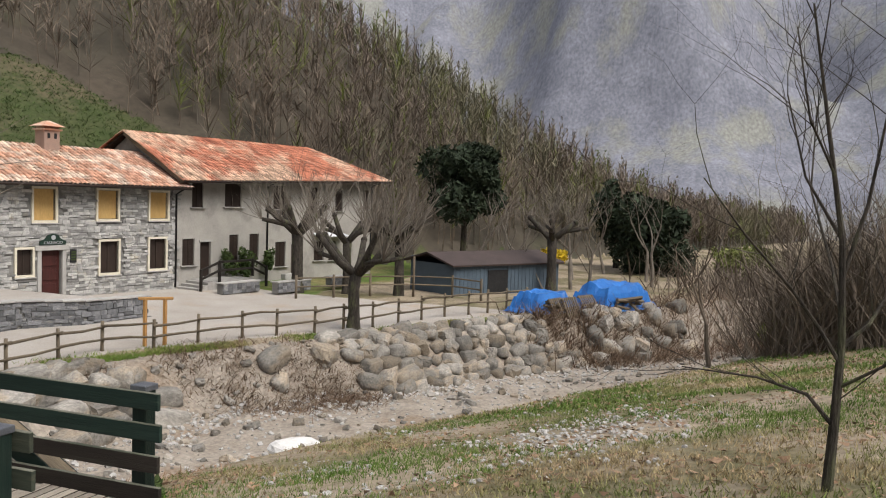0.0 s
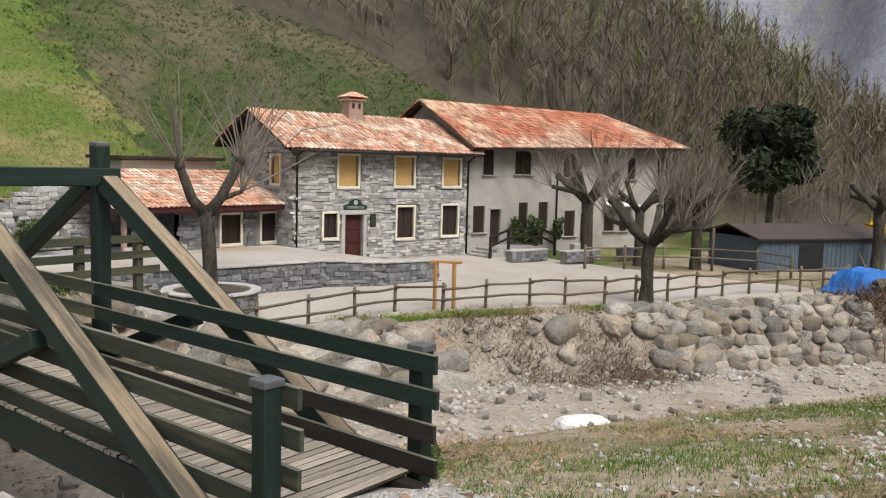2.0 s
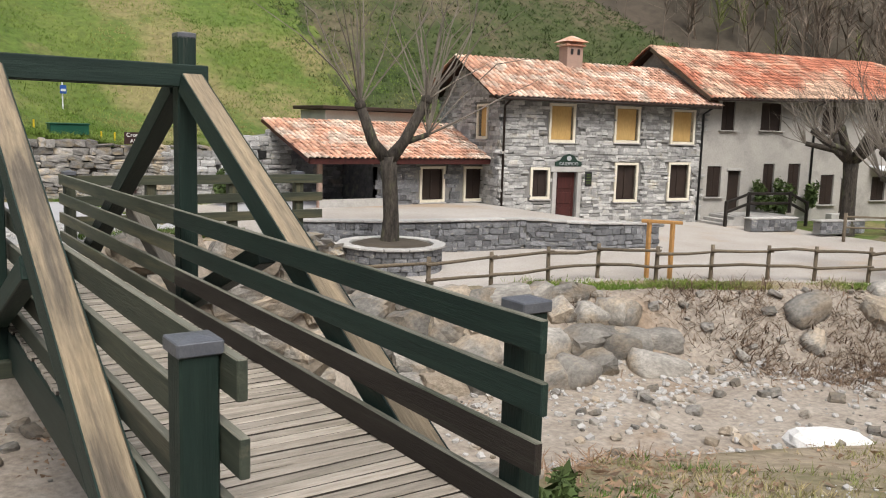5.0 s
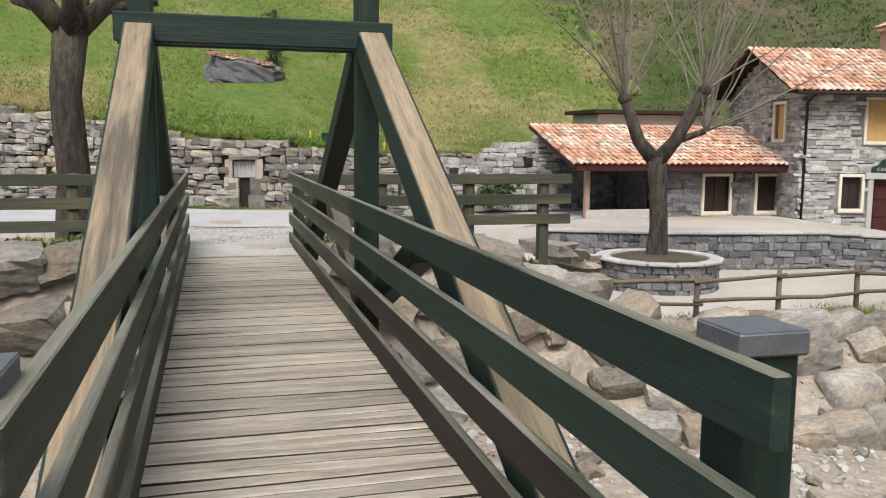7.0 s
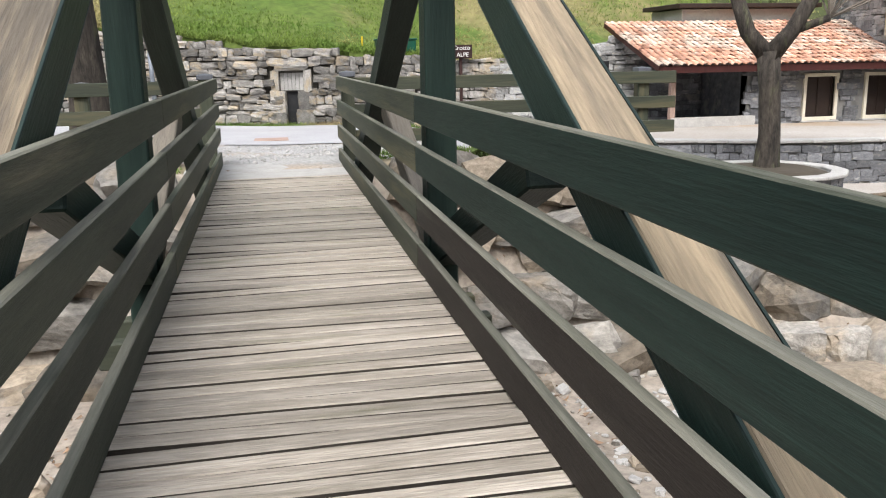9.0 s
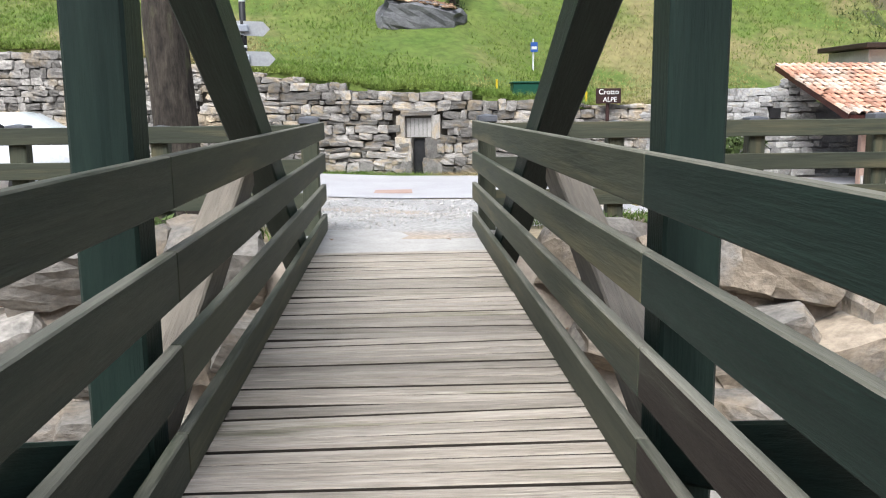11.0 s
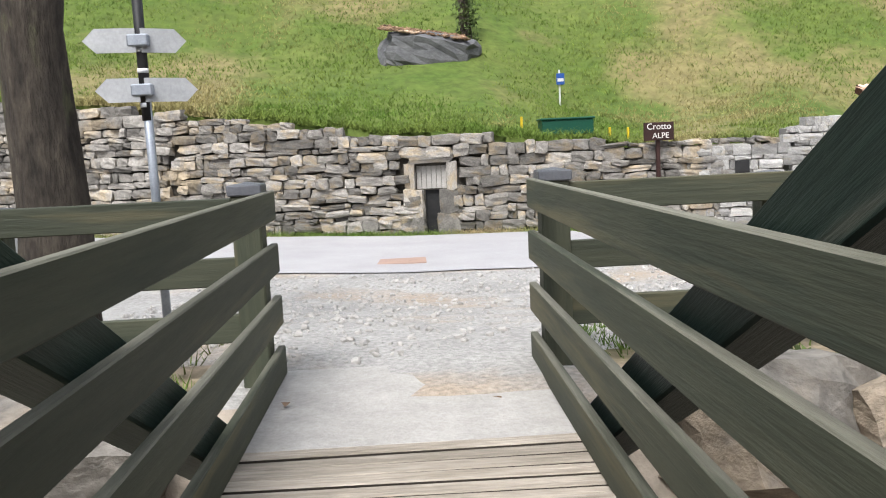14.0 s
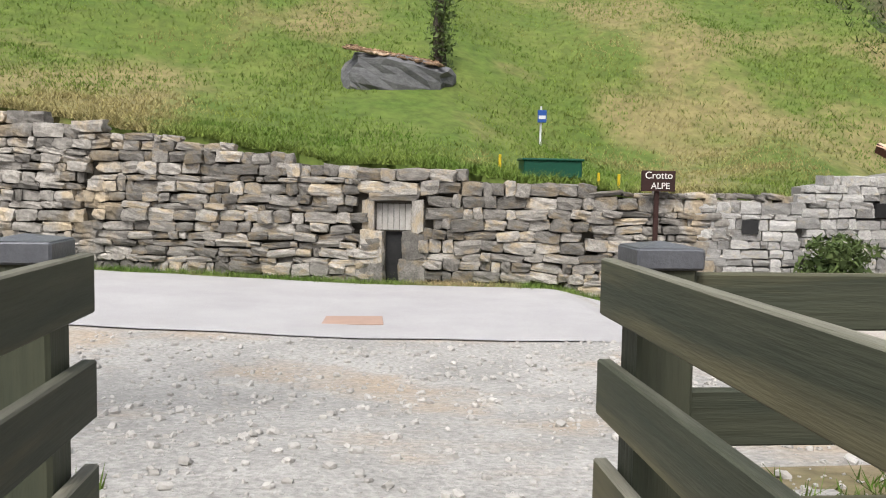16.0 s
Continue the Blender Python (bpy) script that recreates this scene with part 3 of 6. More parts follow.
def panel_bm(u0, u1, z0, z1_of, v0, v1, holes):
    """A wall along u with rectangular openings through it."""
    us = sorted({u0, u1, *[h[0] for h in holes], *[h[2] for h in holes]})
    us = [u for u in us if u0 <= u <= u1]
    zt = [h[1] for h in holes] + [h[3] for h in holes]
    bm = bmesh.new()

    def solid(u, z):
        return not any(h[0] < u < h[2] and h[1] < z < h[3] for h in holes)

    zs = sorted({z0, *zt})
    for a, b in zip(us, us[1:]):
        tops = zs + [None]
        for i, za in enumerate(zs):
            last = i == len(zs) - 1
            zb = None if last else zs[i + 1]
            mid = za + 0.01 if last else (za + zb) / 2
            if not solid((a + b) / 2, mid):
                continue
            za_, zc, zd = za, (z1_of(a) if last else zb), (z1_of(b) if last else zb)
            p = [bm.verts.new(c) for c in ((a, v0, za_), (b, v0, za_), (b, v0, zd), (a, v0, zc))]
            q = [bm.verts.new(c) for c in ((a, v1, za_), (b, v1, za_), (b, v1, zd), (a, v1, zc))]
            bm.faces.new(p), bm.faces.new(q)
            for k in range(4):
                bm.faces.new((p[k], p[(k + 1) % 4], q[(k + 1) % 4], q[k]))
    bmesh.ops.remove_doubles(bm, verts=bm.verts, dist=0.0005)
    seen = {}
    for f in bm.faces[:]:
        seen.setdefault(tuple(sorted(v.index for v in f.verts)), []).append(f)
    bm.verts.index_update()
    seen = {}
    for f in bm.faces[:]:
        seen.setdefault(tuple(sorted(v.index for v in f.verts)), []).append(f)
    bmesh.ops.delete(bm, geom=[f for fs in seen.values() if len(fs) > 1 for f in fs], context="FACES_ONLY")
    return bm


def window_unit(house, u0, z0, u1, z1, v, frame_mat, fill, kind="pane", fw=0.11, sill=True, m=HM):
    """A window in its opening: proud surround, sill, and either dark glazing, shutters or a board."""
    w = part("window", box_bm(u1 - u0 - 0.02, 0.03, z1 - z0 - 0.02, ((u0 + u1) / 2, v + 0.13, (z0 + z1) / 2)), fill, house, "", m)
    if frame_mat:
        bm = bmesh.new()
        for c, s in ((((u0 - fw / 2), (z0 + z1) / 2), (fw, z1 - z0 + 2 * fw)), (((u1 + fw / 2), (z0 + z1) / 2), (fw, z1 - z0 + 2 * fw)), (((u0 + u1) / 2, z1 + fw / 2), (u1 - u0, fw)), (((u0 + u1) / 2, z0 - fw / 2), (u1 - u0, fw))):
            box_bm(s[0], 0.2, s[1], (c[0], v + 0.02, c[1]), 0.006, bm)
        part("window_frame", bm, frame_mat, w, "cream window surround", m)
    if sill:
        part("window_sill", box_bm(u1 - u0 + 0.3, 0.22, 0.05, ((u0 + u1) / 2, v - 0.05, z0 - (fw if frame_mat else 0) - 0.025), 0.008), M["coping"], w, "", m)
    if kind == "shutter":
        for a, b in ((u0 + 0.03, (u0 + u1) / 2 - 0.01), ((u0 + u1) / 2 + 0.01, u1 - 0.03)):
            bm = box_bm(b - a, 0.035, z1 - z0 - 0.06, ((a + b) / 2, v + 0.08, (z0 + z1) / 2), 0.004)
            for i in range(int((z1 - z0) / 0.12)):
                box_bm(b - a - 0.1, 0.02, 0.05, ((a + b) / 2, v + 0.06, z0 + 0.1 + i * 0.12), 0, bm)
            part("shutter", bm, M["shutter_brown"], w, "brown louvred shutter", m)
    if kind == "mullion":
        bm = box_bm(0.05, 0.04, z1 - z0, ((u0 + u1) / 2, v + 0.1, (z0 + z1) / 2), 0.004)
        for s in (u0 + 0.03, u1 - 0.03):
            box_bm(0.06, 0.04, z1 - z0, (s, v + 0.1, (z0 + z1) / 2), 0.004, bm)
        for s in (z0 + 0.03, z1 - 0.03):
            box_bm(u1 - u0, 0.038, 0.06, ((u0 + u1) / 2, v + 0.1, s), 0.004, bm)
        part("sash", bm, M["shutter_brown"], w, "", m)
    return w


def tile_roof(house, name, quad, material, label, pitch=0.24, step=0.36, thick=0.1, wave=0.0, seed=1, m=HM):
    """Clay barrel tiles laid in rows up the slope. quad: eave left, eave right, ridge right, ridge left."""
    rng = random.Random(seed)
    a, b, c, d = [Vector(p) for p in quad]
    nrm = (b - a).cross(d - a).normalized()
    nu, nv = int((b - a).length / pitch), int((d - a).length / step)
    slab = bmesh.new()
    tops = [slab.verts.new(p) for p in (a, b, c, d)]
    lows = [slab.verts.new(p - nrm * thick) for p in (a, b, c, d)]
    slab.faces.new(tops), slab.faces.new(lows)
    for k in range(4):
        slab.faces.new((tops[k], tops[(k + 1) % 4], lows[(k + 1) % 4], lows[k]))
    roof = part(name, slab, M["dark_wood"], house, label, m)
    bm = bmesh.new()
    for i in range(nu + 1):
        for j in range(nv):
            fu = (i + rng.uniform(-0.12, 0.12)) / nu
            v0, v1 = j / nv - (0.02 if j else 0.03), (j + 1.18) / nv
            v1 = min(v1, 1.01)
            pts = []
            for fv, lift in ((v0, 0.045), (v1, 0.012)):
                e, r = a.lerp(b, fu), d.lerp(c, fu)
                p = e.lerp(r, fv)
                p += nrm * (lift + rng.uniform(-0.008, 0.012) + wave * math.sin(fu * 9 + fv * 3) * math.sin(fv * 3))
                along = (b - a).normalized()
                rad = pitch * 0.43 * (1.0 if fv == v0 else 0.85)
                pts.append([bm.verts.new(p + along * rad * math.cos(t) + nrm * rad * 0.75 * math.sin(t)) for t in (0, 0.8, 1.57, 2.34, 3.14)])
            for k in range(4):
                bm.faces.new((pts[0][k], pts[0][k + 1], pts[1][k + 1], pts[1][k]))
    tagged(part("roof_tiles", bm, material, roof, "", m), kind="stuff")
    return roof


def facing(house, u0, u1, z0, z1_of, v, holes, stones, rng, size, high, limit, depth=0.12, margin=0.13, m=HM, flip=False):
    """Stone facing of one wall, left open round its windows."""
    out = []
    for c, z, w, h in courses(u1 - u0, lambda u: z1_of(u + u0) - 0.05, lambda u: z0, rng, size, high):
        u = u0 + c
        if any(hh[0] - margin - w * 0.35 < u < hh[2] + margin + w * 0.35 and hh[1] - margin - h * 0.3 < z < hh[3] + margin + h * 0.3 for hh in holes):
            continue
        out.append(m @ Matrix.Translation((u, v, z)) @ Matrix.Diagonal((w * 1.06, depth * rng.uniform(0.8, 1.25), h * 1.06, 1)))
    rng.shuffle(out)
    lay(house, "facing_stone", stones, out, limit)


FACE = stone_set(40, M["house_stone"], 8, round_=0.12, rough=0.08)
FACE_D = stone_set(60, M["dark_and_shaded_stone"], 8, round_=0.14, rough=0.1)
WALLS = stone_set(80, M["stone"], 14, cuts=2, round_=0.3, rough=0.09)

# the stone house
h1 = root("stone_house", *hp(4.7, 0, -1.5), "two-storey stone house with clay tile roof and boarded windows", "house", rz=math.degrees(math.atan2(-1.9, 9.9)))
U0, U1 = -0.6, 9.98
win_low = [(0.95, -0.35, 1.7, 0.8), (5.25, -0.5, 6.3, 1.05), (8.2, -0.45, 9.25, 1.1)]
win_up = [(1.75, 2.1, 2.85, 3.55), (5.1, 2.15, 6.25, 3.55), (8.2, 2.15, 9.35, 3.52)]
door1 = (2.12, -1.5, 3.15, 0.72)
eave1, ridge1, dep1 = 3.95, 5.55, 6.4
part("front_wall", panel_bm(U0, U1, -2.0, lambda u: eave1, 0.0, 0.4, win_low + win_up + [door1]), M["mortar"], h1, "", HM)
gable = lambda v: eave1 + (ridge1 - eave1) * (1 - abs(v - dep1 / 2) / (dep1 / 2))
GM = HM @ pose(U0, 0, 0, 0, 0, 90)
side_win = (1.35, 2.15, 2.2, 3.45)


def gable_bm(depth, zb, zfun, thick, holes=()):
    cuts = sorted({0, depth / 2, depth, *[h[0] for h in holes], *[h[2] for h in holes]})
    bm = bmesh.new()
    for a, b in zip(cuts, cuts[1:]):
        hs = [h for h in holes if h[0] <= (a + b) / 2 <= h[2]]
        spans = [(zb, None)] if not hs else [(zb, hs[0][1]), (hs[0][3], None)]
        for z0, z1 in spans:
            p = [bm.verts.new(c) for c in ((a, 0, z0), (b, 0, z0), (b, 0, z1 if z1 else zfun(b)), (a, 0, z1 if z1 else zfun(a)))]
            q = [bm.verts.new((v.co.x, -thick, v.co.z)) for v in p]
            bm.faces.new(p), bm.faces.new(q)
            for k in range(4):
                bm.faces.new((p[k], p[(k + 1) % 4], q[(k + 1) % 4], q[k]))
    return bm


part("gable_wall", gable_bm(dep1, -2.0, gable, 0.4, [side_win]), M["mortar"], h1, "", GM)
part("back_wall", box_bm(U1 - U0, 0.3, eave1 + 2.2, ((U0 + U1) / 2, dep1 - 0.15, eave1 / 2 - 1.1)), M["mortar"], h1, "", HM)
rng = random.Random(5)
facing(h1, U0, U1, -1.6, lambda u: eave1, -0.03, win_low + win_up + [door1], FACE, rng, 0.34, 0.13, 160)
facing(h1, 0, dep1, -1.6, gable, 0.03, [side_win], FACE, rng, 0.34, 0.14, 60, m=GM)
for w in win_low:
    window_unit(h1, *w, 0.0, M["frame_cream"], M["shutter_brown"], "mullion")
for w in win_up:
    window_unit(h1, *w, 0.0, M["frame_cream"], M["board_yellow"], "board")
window_unit(h1, *side_win, 0.0, M["frame_cream"], M["board_yellow"], "board", m=GM @ pose(0, 0, 0, 0, 0, 180) @ Matrix.Translation((-3.55, 0, 0)))
dr = part("door", box_bm(door1[2] - door1[0], 0.07, 2.2, ((door1[0] + door1[2]) / 2, 0.16, -0.4), 0.006), M["door_red"], h1, "dark red wooden door", HM)
for k in range(3):
    part("door_panel", box_bm(0.72, 0.03, 0.52, ((door1[0] + door1[2]) / 2, 0.115, -1.08 + k * 0.66), 0.02), M["door_red"], dr, "", HM)
for u in (door1[0] - 0.11, door1[2] + 0.11):
    part("door_jamb", box_bm(0.2, 0.26, 2.22, (u, 0.0, -0.39), 0.012), M["coping"], h1, "grey granite jamb", HM)
part("lintel", box_bm(1.7, 0.3, 0.22, (2.63, -0.01, 0.84), 0.012), M["coping"], h1, "grey granite lintel", HM)
RQ = [(U0 - 0.75, -0.75, eave1 - 0.12), (U1 + 0.3, -0.75, eave1 - 0.12), (U1 + 0.3, dep1 / 2, ridge1 + 0.1), (U0 - 0.75, dep1 / 2, ridge1 + 0.1)]
tile_roof(h1, "roof", RQ, M["tile_light"], "pale orange clay tile roof", 0.24, 0.36, 0.12, 0.0, 3)
RB = [(U1 + 0.3, dep1 + 0.5, eave1), (U0 - 0.75, dep1 + 0.5, eave1), (U0 - 0.75, dep1 / 2 + 0.02, ridge1 + 0.1), (U1 + 0.3, dep1 / 2 + 0.02, ridge1 + 0.1)]
tile_roof(h1, "roof", RB, M["tile_light"], "pale orange clay tile roof", 0.3, 0.5, 0.12, 0.0, 4)
part("gutter", tube_bm([hp(U0 - 0.7, -0.82, eave1 - 0.2), hp(U1 + 0.25, -0.82, eave1 - 0.2)], [0.07, 0.07], 8), M["shutter_brown"], h1, "brown gutter", Matrix(), True)
part("downpipe", tube_bm([hp(9.86, -0.12, -1.5), hp(9.86, -0.12, eave1 - 0.5), hp(9.86, -0.7, eave1 - 0.22)], [0.055] * 3, 8), M["black_paint_and_shade"], h1, "dark downpipe", Matrix(), True)
part("downpipe", tube_bm([hp(-0.55, -0.12, -1.0), hp(-0.55, -0.12, eave1 - 0.5), hp(-0.55, -0.7, eave1 - 0.22)], [0.05] * 3, 8), M["shutter_brown"], h1, "brown downpipe", Matrix(), True)
for i in range(18):
    u = U0 - 0.6 + i * 0.63
    part("rafter_end", box_bm(0.1, 0.75, 0.1, (u, -0.36, eave1 - 0.14)), M["dark_wood"], h1, "", HM)
chim = part("chimney", box_bm(0.85, 0.75, 1.3, (4.35, dep1 / 2 - 0.35, 5.75), 0.02), M["rust"], h1, "terracotta chimney with tile hood", HM)
bm = box_bm(1.05, 0.95, 0.09, (4.35, dep1 / 2 - 0.35, 6.43), 0.02)
box_bm(0.8, 0.7, 0.16, (4.35, dep1 / 2 - 0.35, 6.55), 0.02, bm)
bmesh.ops.create_cone(bm, cap_ends=True, segments=4, radius1=0.85, radius2=0.12, depth=0.28, matrix=Matrix.Translation((4.35, dep1 / 2 - 0.35, 6.72)) @ pose(0, 0, 0, 0, 0, 45))
part("chimney_hood", bm, M["tile_light"], chim, "", HM)
# black blocks on the solid chimney stand in for shaded slots
for s in (-0.18, 0.18):
    part("smoke_slot", box_bm(0.14, 0.06, 0.26, (4.35 + s, dep1 / 2 - 0.71, 6.12)), M["black_paint_and_shade"], chim, "", HM)

# the plastered house
h2 = root("plastered_house", *hp(19, 0, -1.6), "long grey plastered farmhouse with weathered red tile roof", "house", rz=math.degrees(math.atan2(-1.9, 9.9)))
V0, V1 = 10.0, 27.65
eave2 = lambda u: 4.35 + 0.028 * (u - V0)
up2 = [(11.08, 2.75, 11.88, 4.1), (13.5, 2.8, 14.8, 4.12), (17.5, 2.7, 18.7, 4.1), (20.7, 2.7, 21.7, 4.1), (23.5, 2.6, 24.3, 4.05), (26.6, 2.6, 27.3, 4.05)]
low2 = [(10.45, -0.42, 11.3, 1.05), (13.9, -0.35, 14.62, 1.2), (15.52, -0.37, 16.3, 1.22), (17.75, -0.85, 18.68, 0.68), (21.4, -0.65, 22.4, 0.6), (22.9, -0.7, 23.7, 0.6)]
doors2 = [(11.72, -1.1, 12.5, 0.85), (19.2, -1.5, 20.05, 0.5)]
part("front_wall", panel_bm(V0, V1, -2.4, eave2, 0.05, 0.45, up2 + low2 + doors2), M["plaster"], h2, "", HM)
part("end_wall", box_bm(0.3, 7.4, 6.8, (V1 - 0.15, 4.18, 1.3)), M["pale_plaster"], h2, "", HM)
part("side_wall", box_bm(0.3, 7.4, 6.0, (V0 + 0.15, 4.18, 1.3)), M["plaster"], h2, "", HM)
part("back_wall", box_bm(V1 - V0, 0.3, 6.4, ((V0 + V1) / 2, 7.8, 1.2)), M["plaster"], h2, "", HM)
for w in up2 + low2:
    window_unit(h2, *w, 0.05, None, M["shutter_brown"], "mullion" if w in up2 else "shutter")
for d in doors2:
    w = part("door", box_bm(d[2] - d[0], 0.06, d[3] - d[1], ((d[0] + d[2]) / 2, 0.22, (d[1] + d[3]) / 2)), M["shutter_brown"], h2, "dark brown plank door", HM)
    part("door_frame", box_bm(d[2] - d[0] + 0.2, 0.1, 0.1, ((d[0] + d[2]) / 2, 0.04, d[3] + 0.05)), M["coping"], w, "", HM)
ov = 0.85
R2 = [(V0 - 0.35, -ov, eave2(V0) - 0.15), (V1 + 0.7, -ov, eave2(V1) - 0.1), (V1 - 2.6, 3.9, 6.85), (V0 - 0.35, 3.9, 6.8)]
tile_roof(h2, "roof", R2, M["tile_red"], "weathered red clay tile roof", 0.26, 0.38, 0.14, 0.05, 7)
R2b = [(V1 + 0.7, -ov, eave2(V1) - 0.1), (V1 + 0.7, 8.4, eave2(V1) - 0.1), (V1 - 2.6, 3.95, 6.85), (V1 - 2.6, 3.9, 6.85)]
tile_roof(h2, "roof", R2b, M["tile_red"], "hipped red tile roof end", 0.28, 0.4, 0.12, 0.0, 8)
R2c = [(V1 + 0.7, 8.5, eave2(V1)), (V0 - 0.35, 8.5, eave2(V0)), (V0 - 0.35, 3.92, 6.8), (V1 - 2.6, 3.92, 6.85)]
tile_roof(h2, "roof", R2c, M["tile_red"], "weathered red clay tile roof", 0.34, 0.6, 0.12, 0.0, 9)
gab2 = bmesh.new()
gp = [gab2.verts.new(c) for c in ((V0, 0.1, 4.2), (V0, 7.8, 4.2), (V0, 3.9, 6.65))]
gq = [gab2.verts.new((V0 + 0.3, v.co.y, v.co.z)) for v in gp]
gab2.faces.new(gp), gab2.faces.new(gq)
for k in range(3):
    gab2.faces.new((gp[k], gp[(k + 1) % 3], gq[(k + 1) % 3], gq[k]))
part("gable_wall", gab2, M["mortar"], h2, "", HM)
part("barge_board", box_bm(0.09, 5.3, 0.28, (0, 0, 0)), M["old_wood"], h2, "", HM @ Matrix.Translation((V0 - 0.37, 1.5, 5.45)) @ pose(0, 0, 0, 28.5, 0, 0))
for u in (16.95, 27.5):
    part("downpipe", tube_bm([hp(u, -0.02, -1.6), hp(u, -0.02, eave2(u) - 0.5), hp(u, -ov, eave2(u) - 0.2)], [0.055] * 3, 8), M["black_paint_and_shade"], h2, "dark downpipe", Matrix(), True)
part("gutter", tube_bm([hp(V0, -ov - 0.07, eave2(V0) - 0.23), hp(V1 + 0.6, -ov - 0.07, eave2(V1) - 0.2)], [0.065, 0.065], 8), M["shutter_brown"], h2, "brown gutter", Matrix(), True)
part("awning", box_bm(3.0, 0.9, 0.06, (22.6, -0.35, 1.05), 0.01, rot=pose(0, 0, 0, 14, 0, 0)), M["sign_white"], h2, "pale awning above two windows", HM)

# the lower annex
AX0, AX1, AY = 12.2, 20.9, 11.9
annex = root("annex", 16.5, AY, -0.75, "low stone annex with an open porch and tile roof", "house")
aw = [(17.1, -0.55, 18.15, 0.75), (19.35, -0.55, 20.4, 0.75)]
AM = Matrix.Translation((0, AY, 0))
part("front_wall", panel_bm(15.0, AX1, -1.5, lambda u: 1.2, 0.0, 0.4, aw), M["mortar"], annex, "", AM)
facing(annex, 15.0, AX1, -0.9, lambda u: 1.2, -0.03, aw, FACE_D, rng, 0.32, 0.16, 120, m=AM)
# darker colour on the porch walls paints in the shade under the roof
part("porch_back", box_bm(3.0, 0.3, 3.4, (13.6, 3.2, -0.2)), M["dark_and_shaded_stone"], annex, "", AM)
facing(annex, 12.1, 15.0, -0.9, lambda u: 1.3, 3.03, [], FACE_D, rng, 0.36, 0.18, 30, m=AM)
# side wall darkened likewise for the porch shade
part("porch_side", box_bm(0.3, 3.2, 3.0, (15.15, 1.65, -0.3)), M["dark_and_shaded_stone"], annex, "", AM)
part("end_wall", box_bm(0.3, 3.6, 3.0, (AX1 - 0.15, 2.0, -0.3)), M["mortar"], annex, "", AM)
for w in aw:
    window_unit(annex, *w, 0.0, M["frame_cream"], M["shutter_brown"], "mullion", m=AM)
for x in (12.3,):
    timber("porch_post", (x, AY - 0.2, -1.0), (x, AY - 0.2, 1.15), 0.18, 0.18, M["rust"], annex, "reddish timber post")
timber("porch_beam", (AX0 - 0.3, AY - 0.2, 1.2), (AX1 + 0.1, AY - 0.2, 1.2), 0.16, 0.2, M["dark_wood"], annex)
part("porch_wall", box_bm(2.9, 0.25, 0.35, (13.7, -0.2, -0.6)), M["coping"], annex, "", AM)
AQ = [(11.6, -0.75, 1.2), (AX1 + 0.6, -0.75, 1.2), (AX1 + 0.1, 3.6, 2.62), (11.6, 3.6, 2.62)]
tile_roof(annex, "roof", AQ, M["tile_light"], "pale orange clay tile roof", 0.24, 0.36, 0.12, 0.0, 11, m=AM)
part("fascia", box_bm(AX1 - 11.0, 0.05, 0.2, ((11.6 + AX1 + 0.6) / 2, -0.79, 1.08)), M["door_red"], annex, "dark red fascia", AM)
part("barge_board", box_bm(0.06, 4.7, 0.22, (0, 0, 0)), M["door_red"], annex, "dark red barge board", AM @ Matrix.Translation((11.56, 1.42, 1.86)) @ pose(0, 0, 0, 18.1, 0, 0))
part("rear_block", box_bm(5.0, 2.5, 4.2, (17.0, 5.0, 1.0), 0.02), M["pale_plaster"], annex, "pale plastered block behind the roof", AM)
part("rear_roof", box_bm(5.6, 3.1, 0.16, (17.0, 4.9, 3.2), 0.02), M["dark_wood"], annex, "", AM)

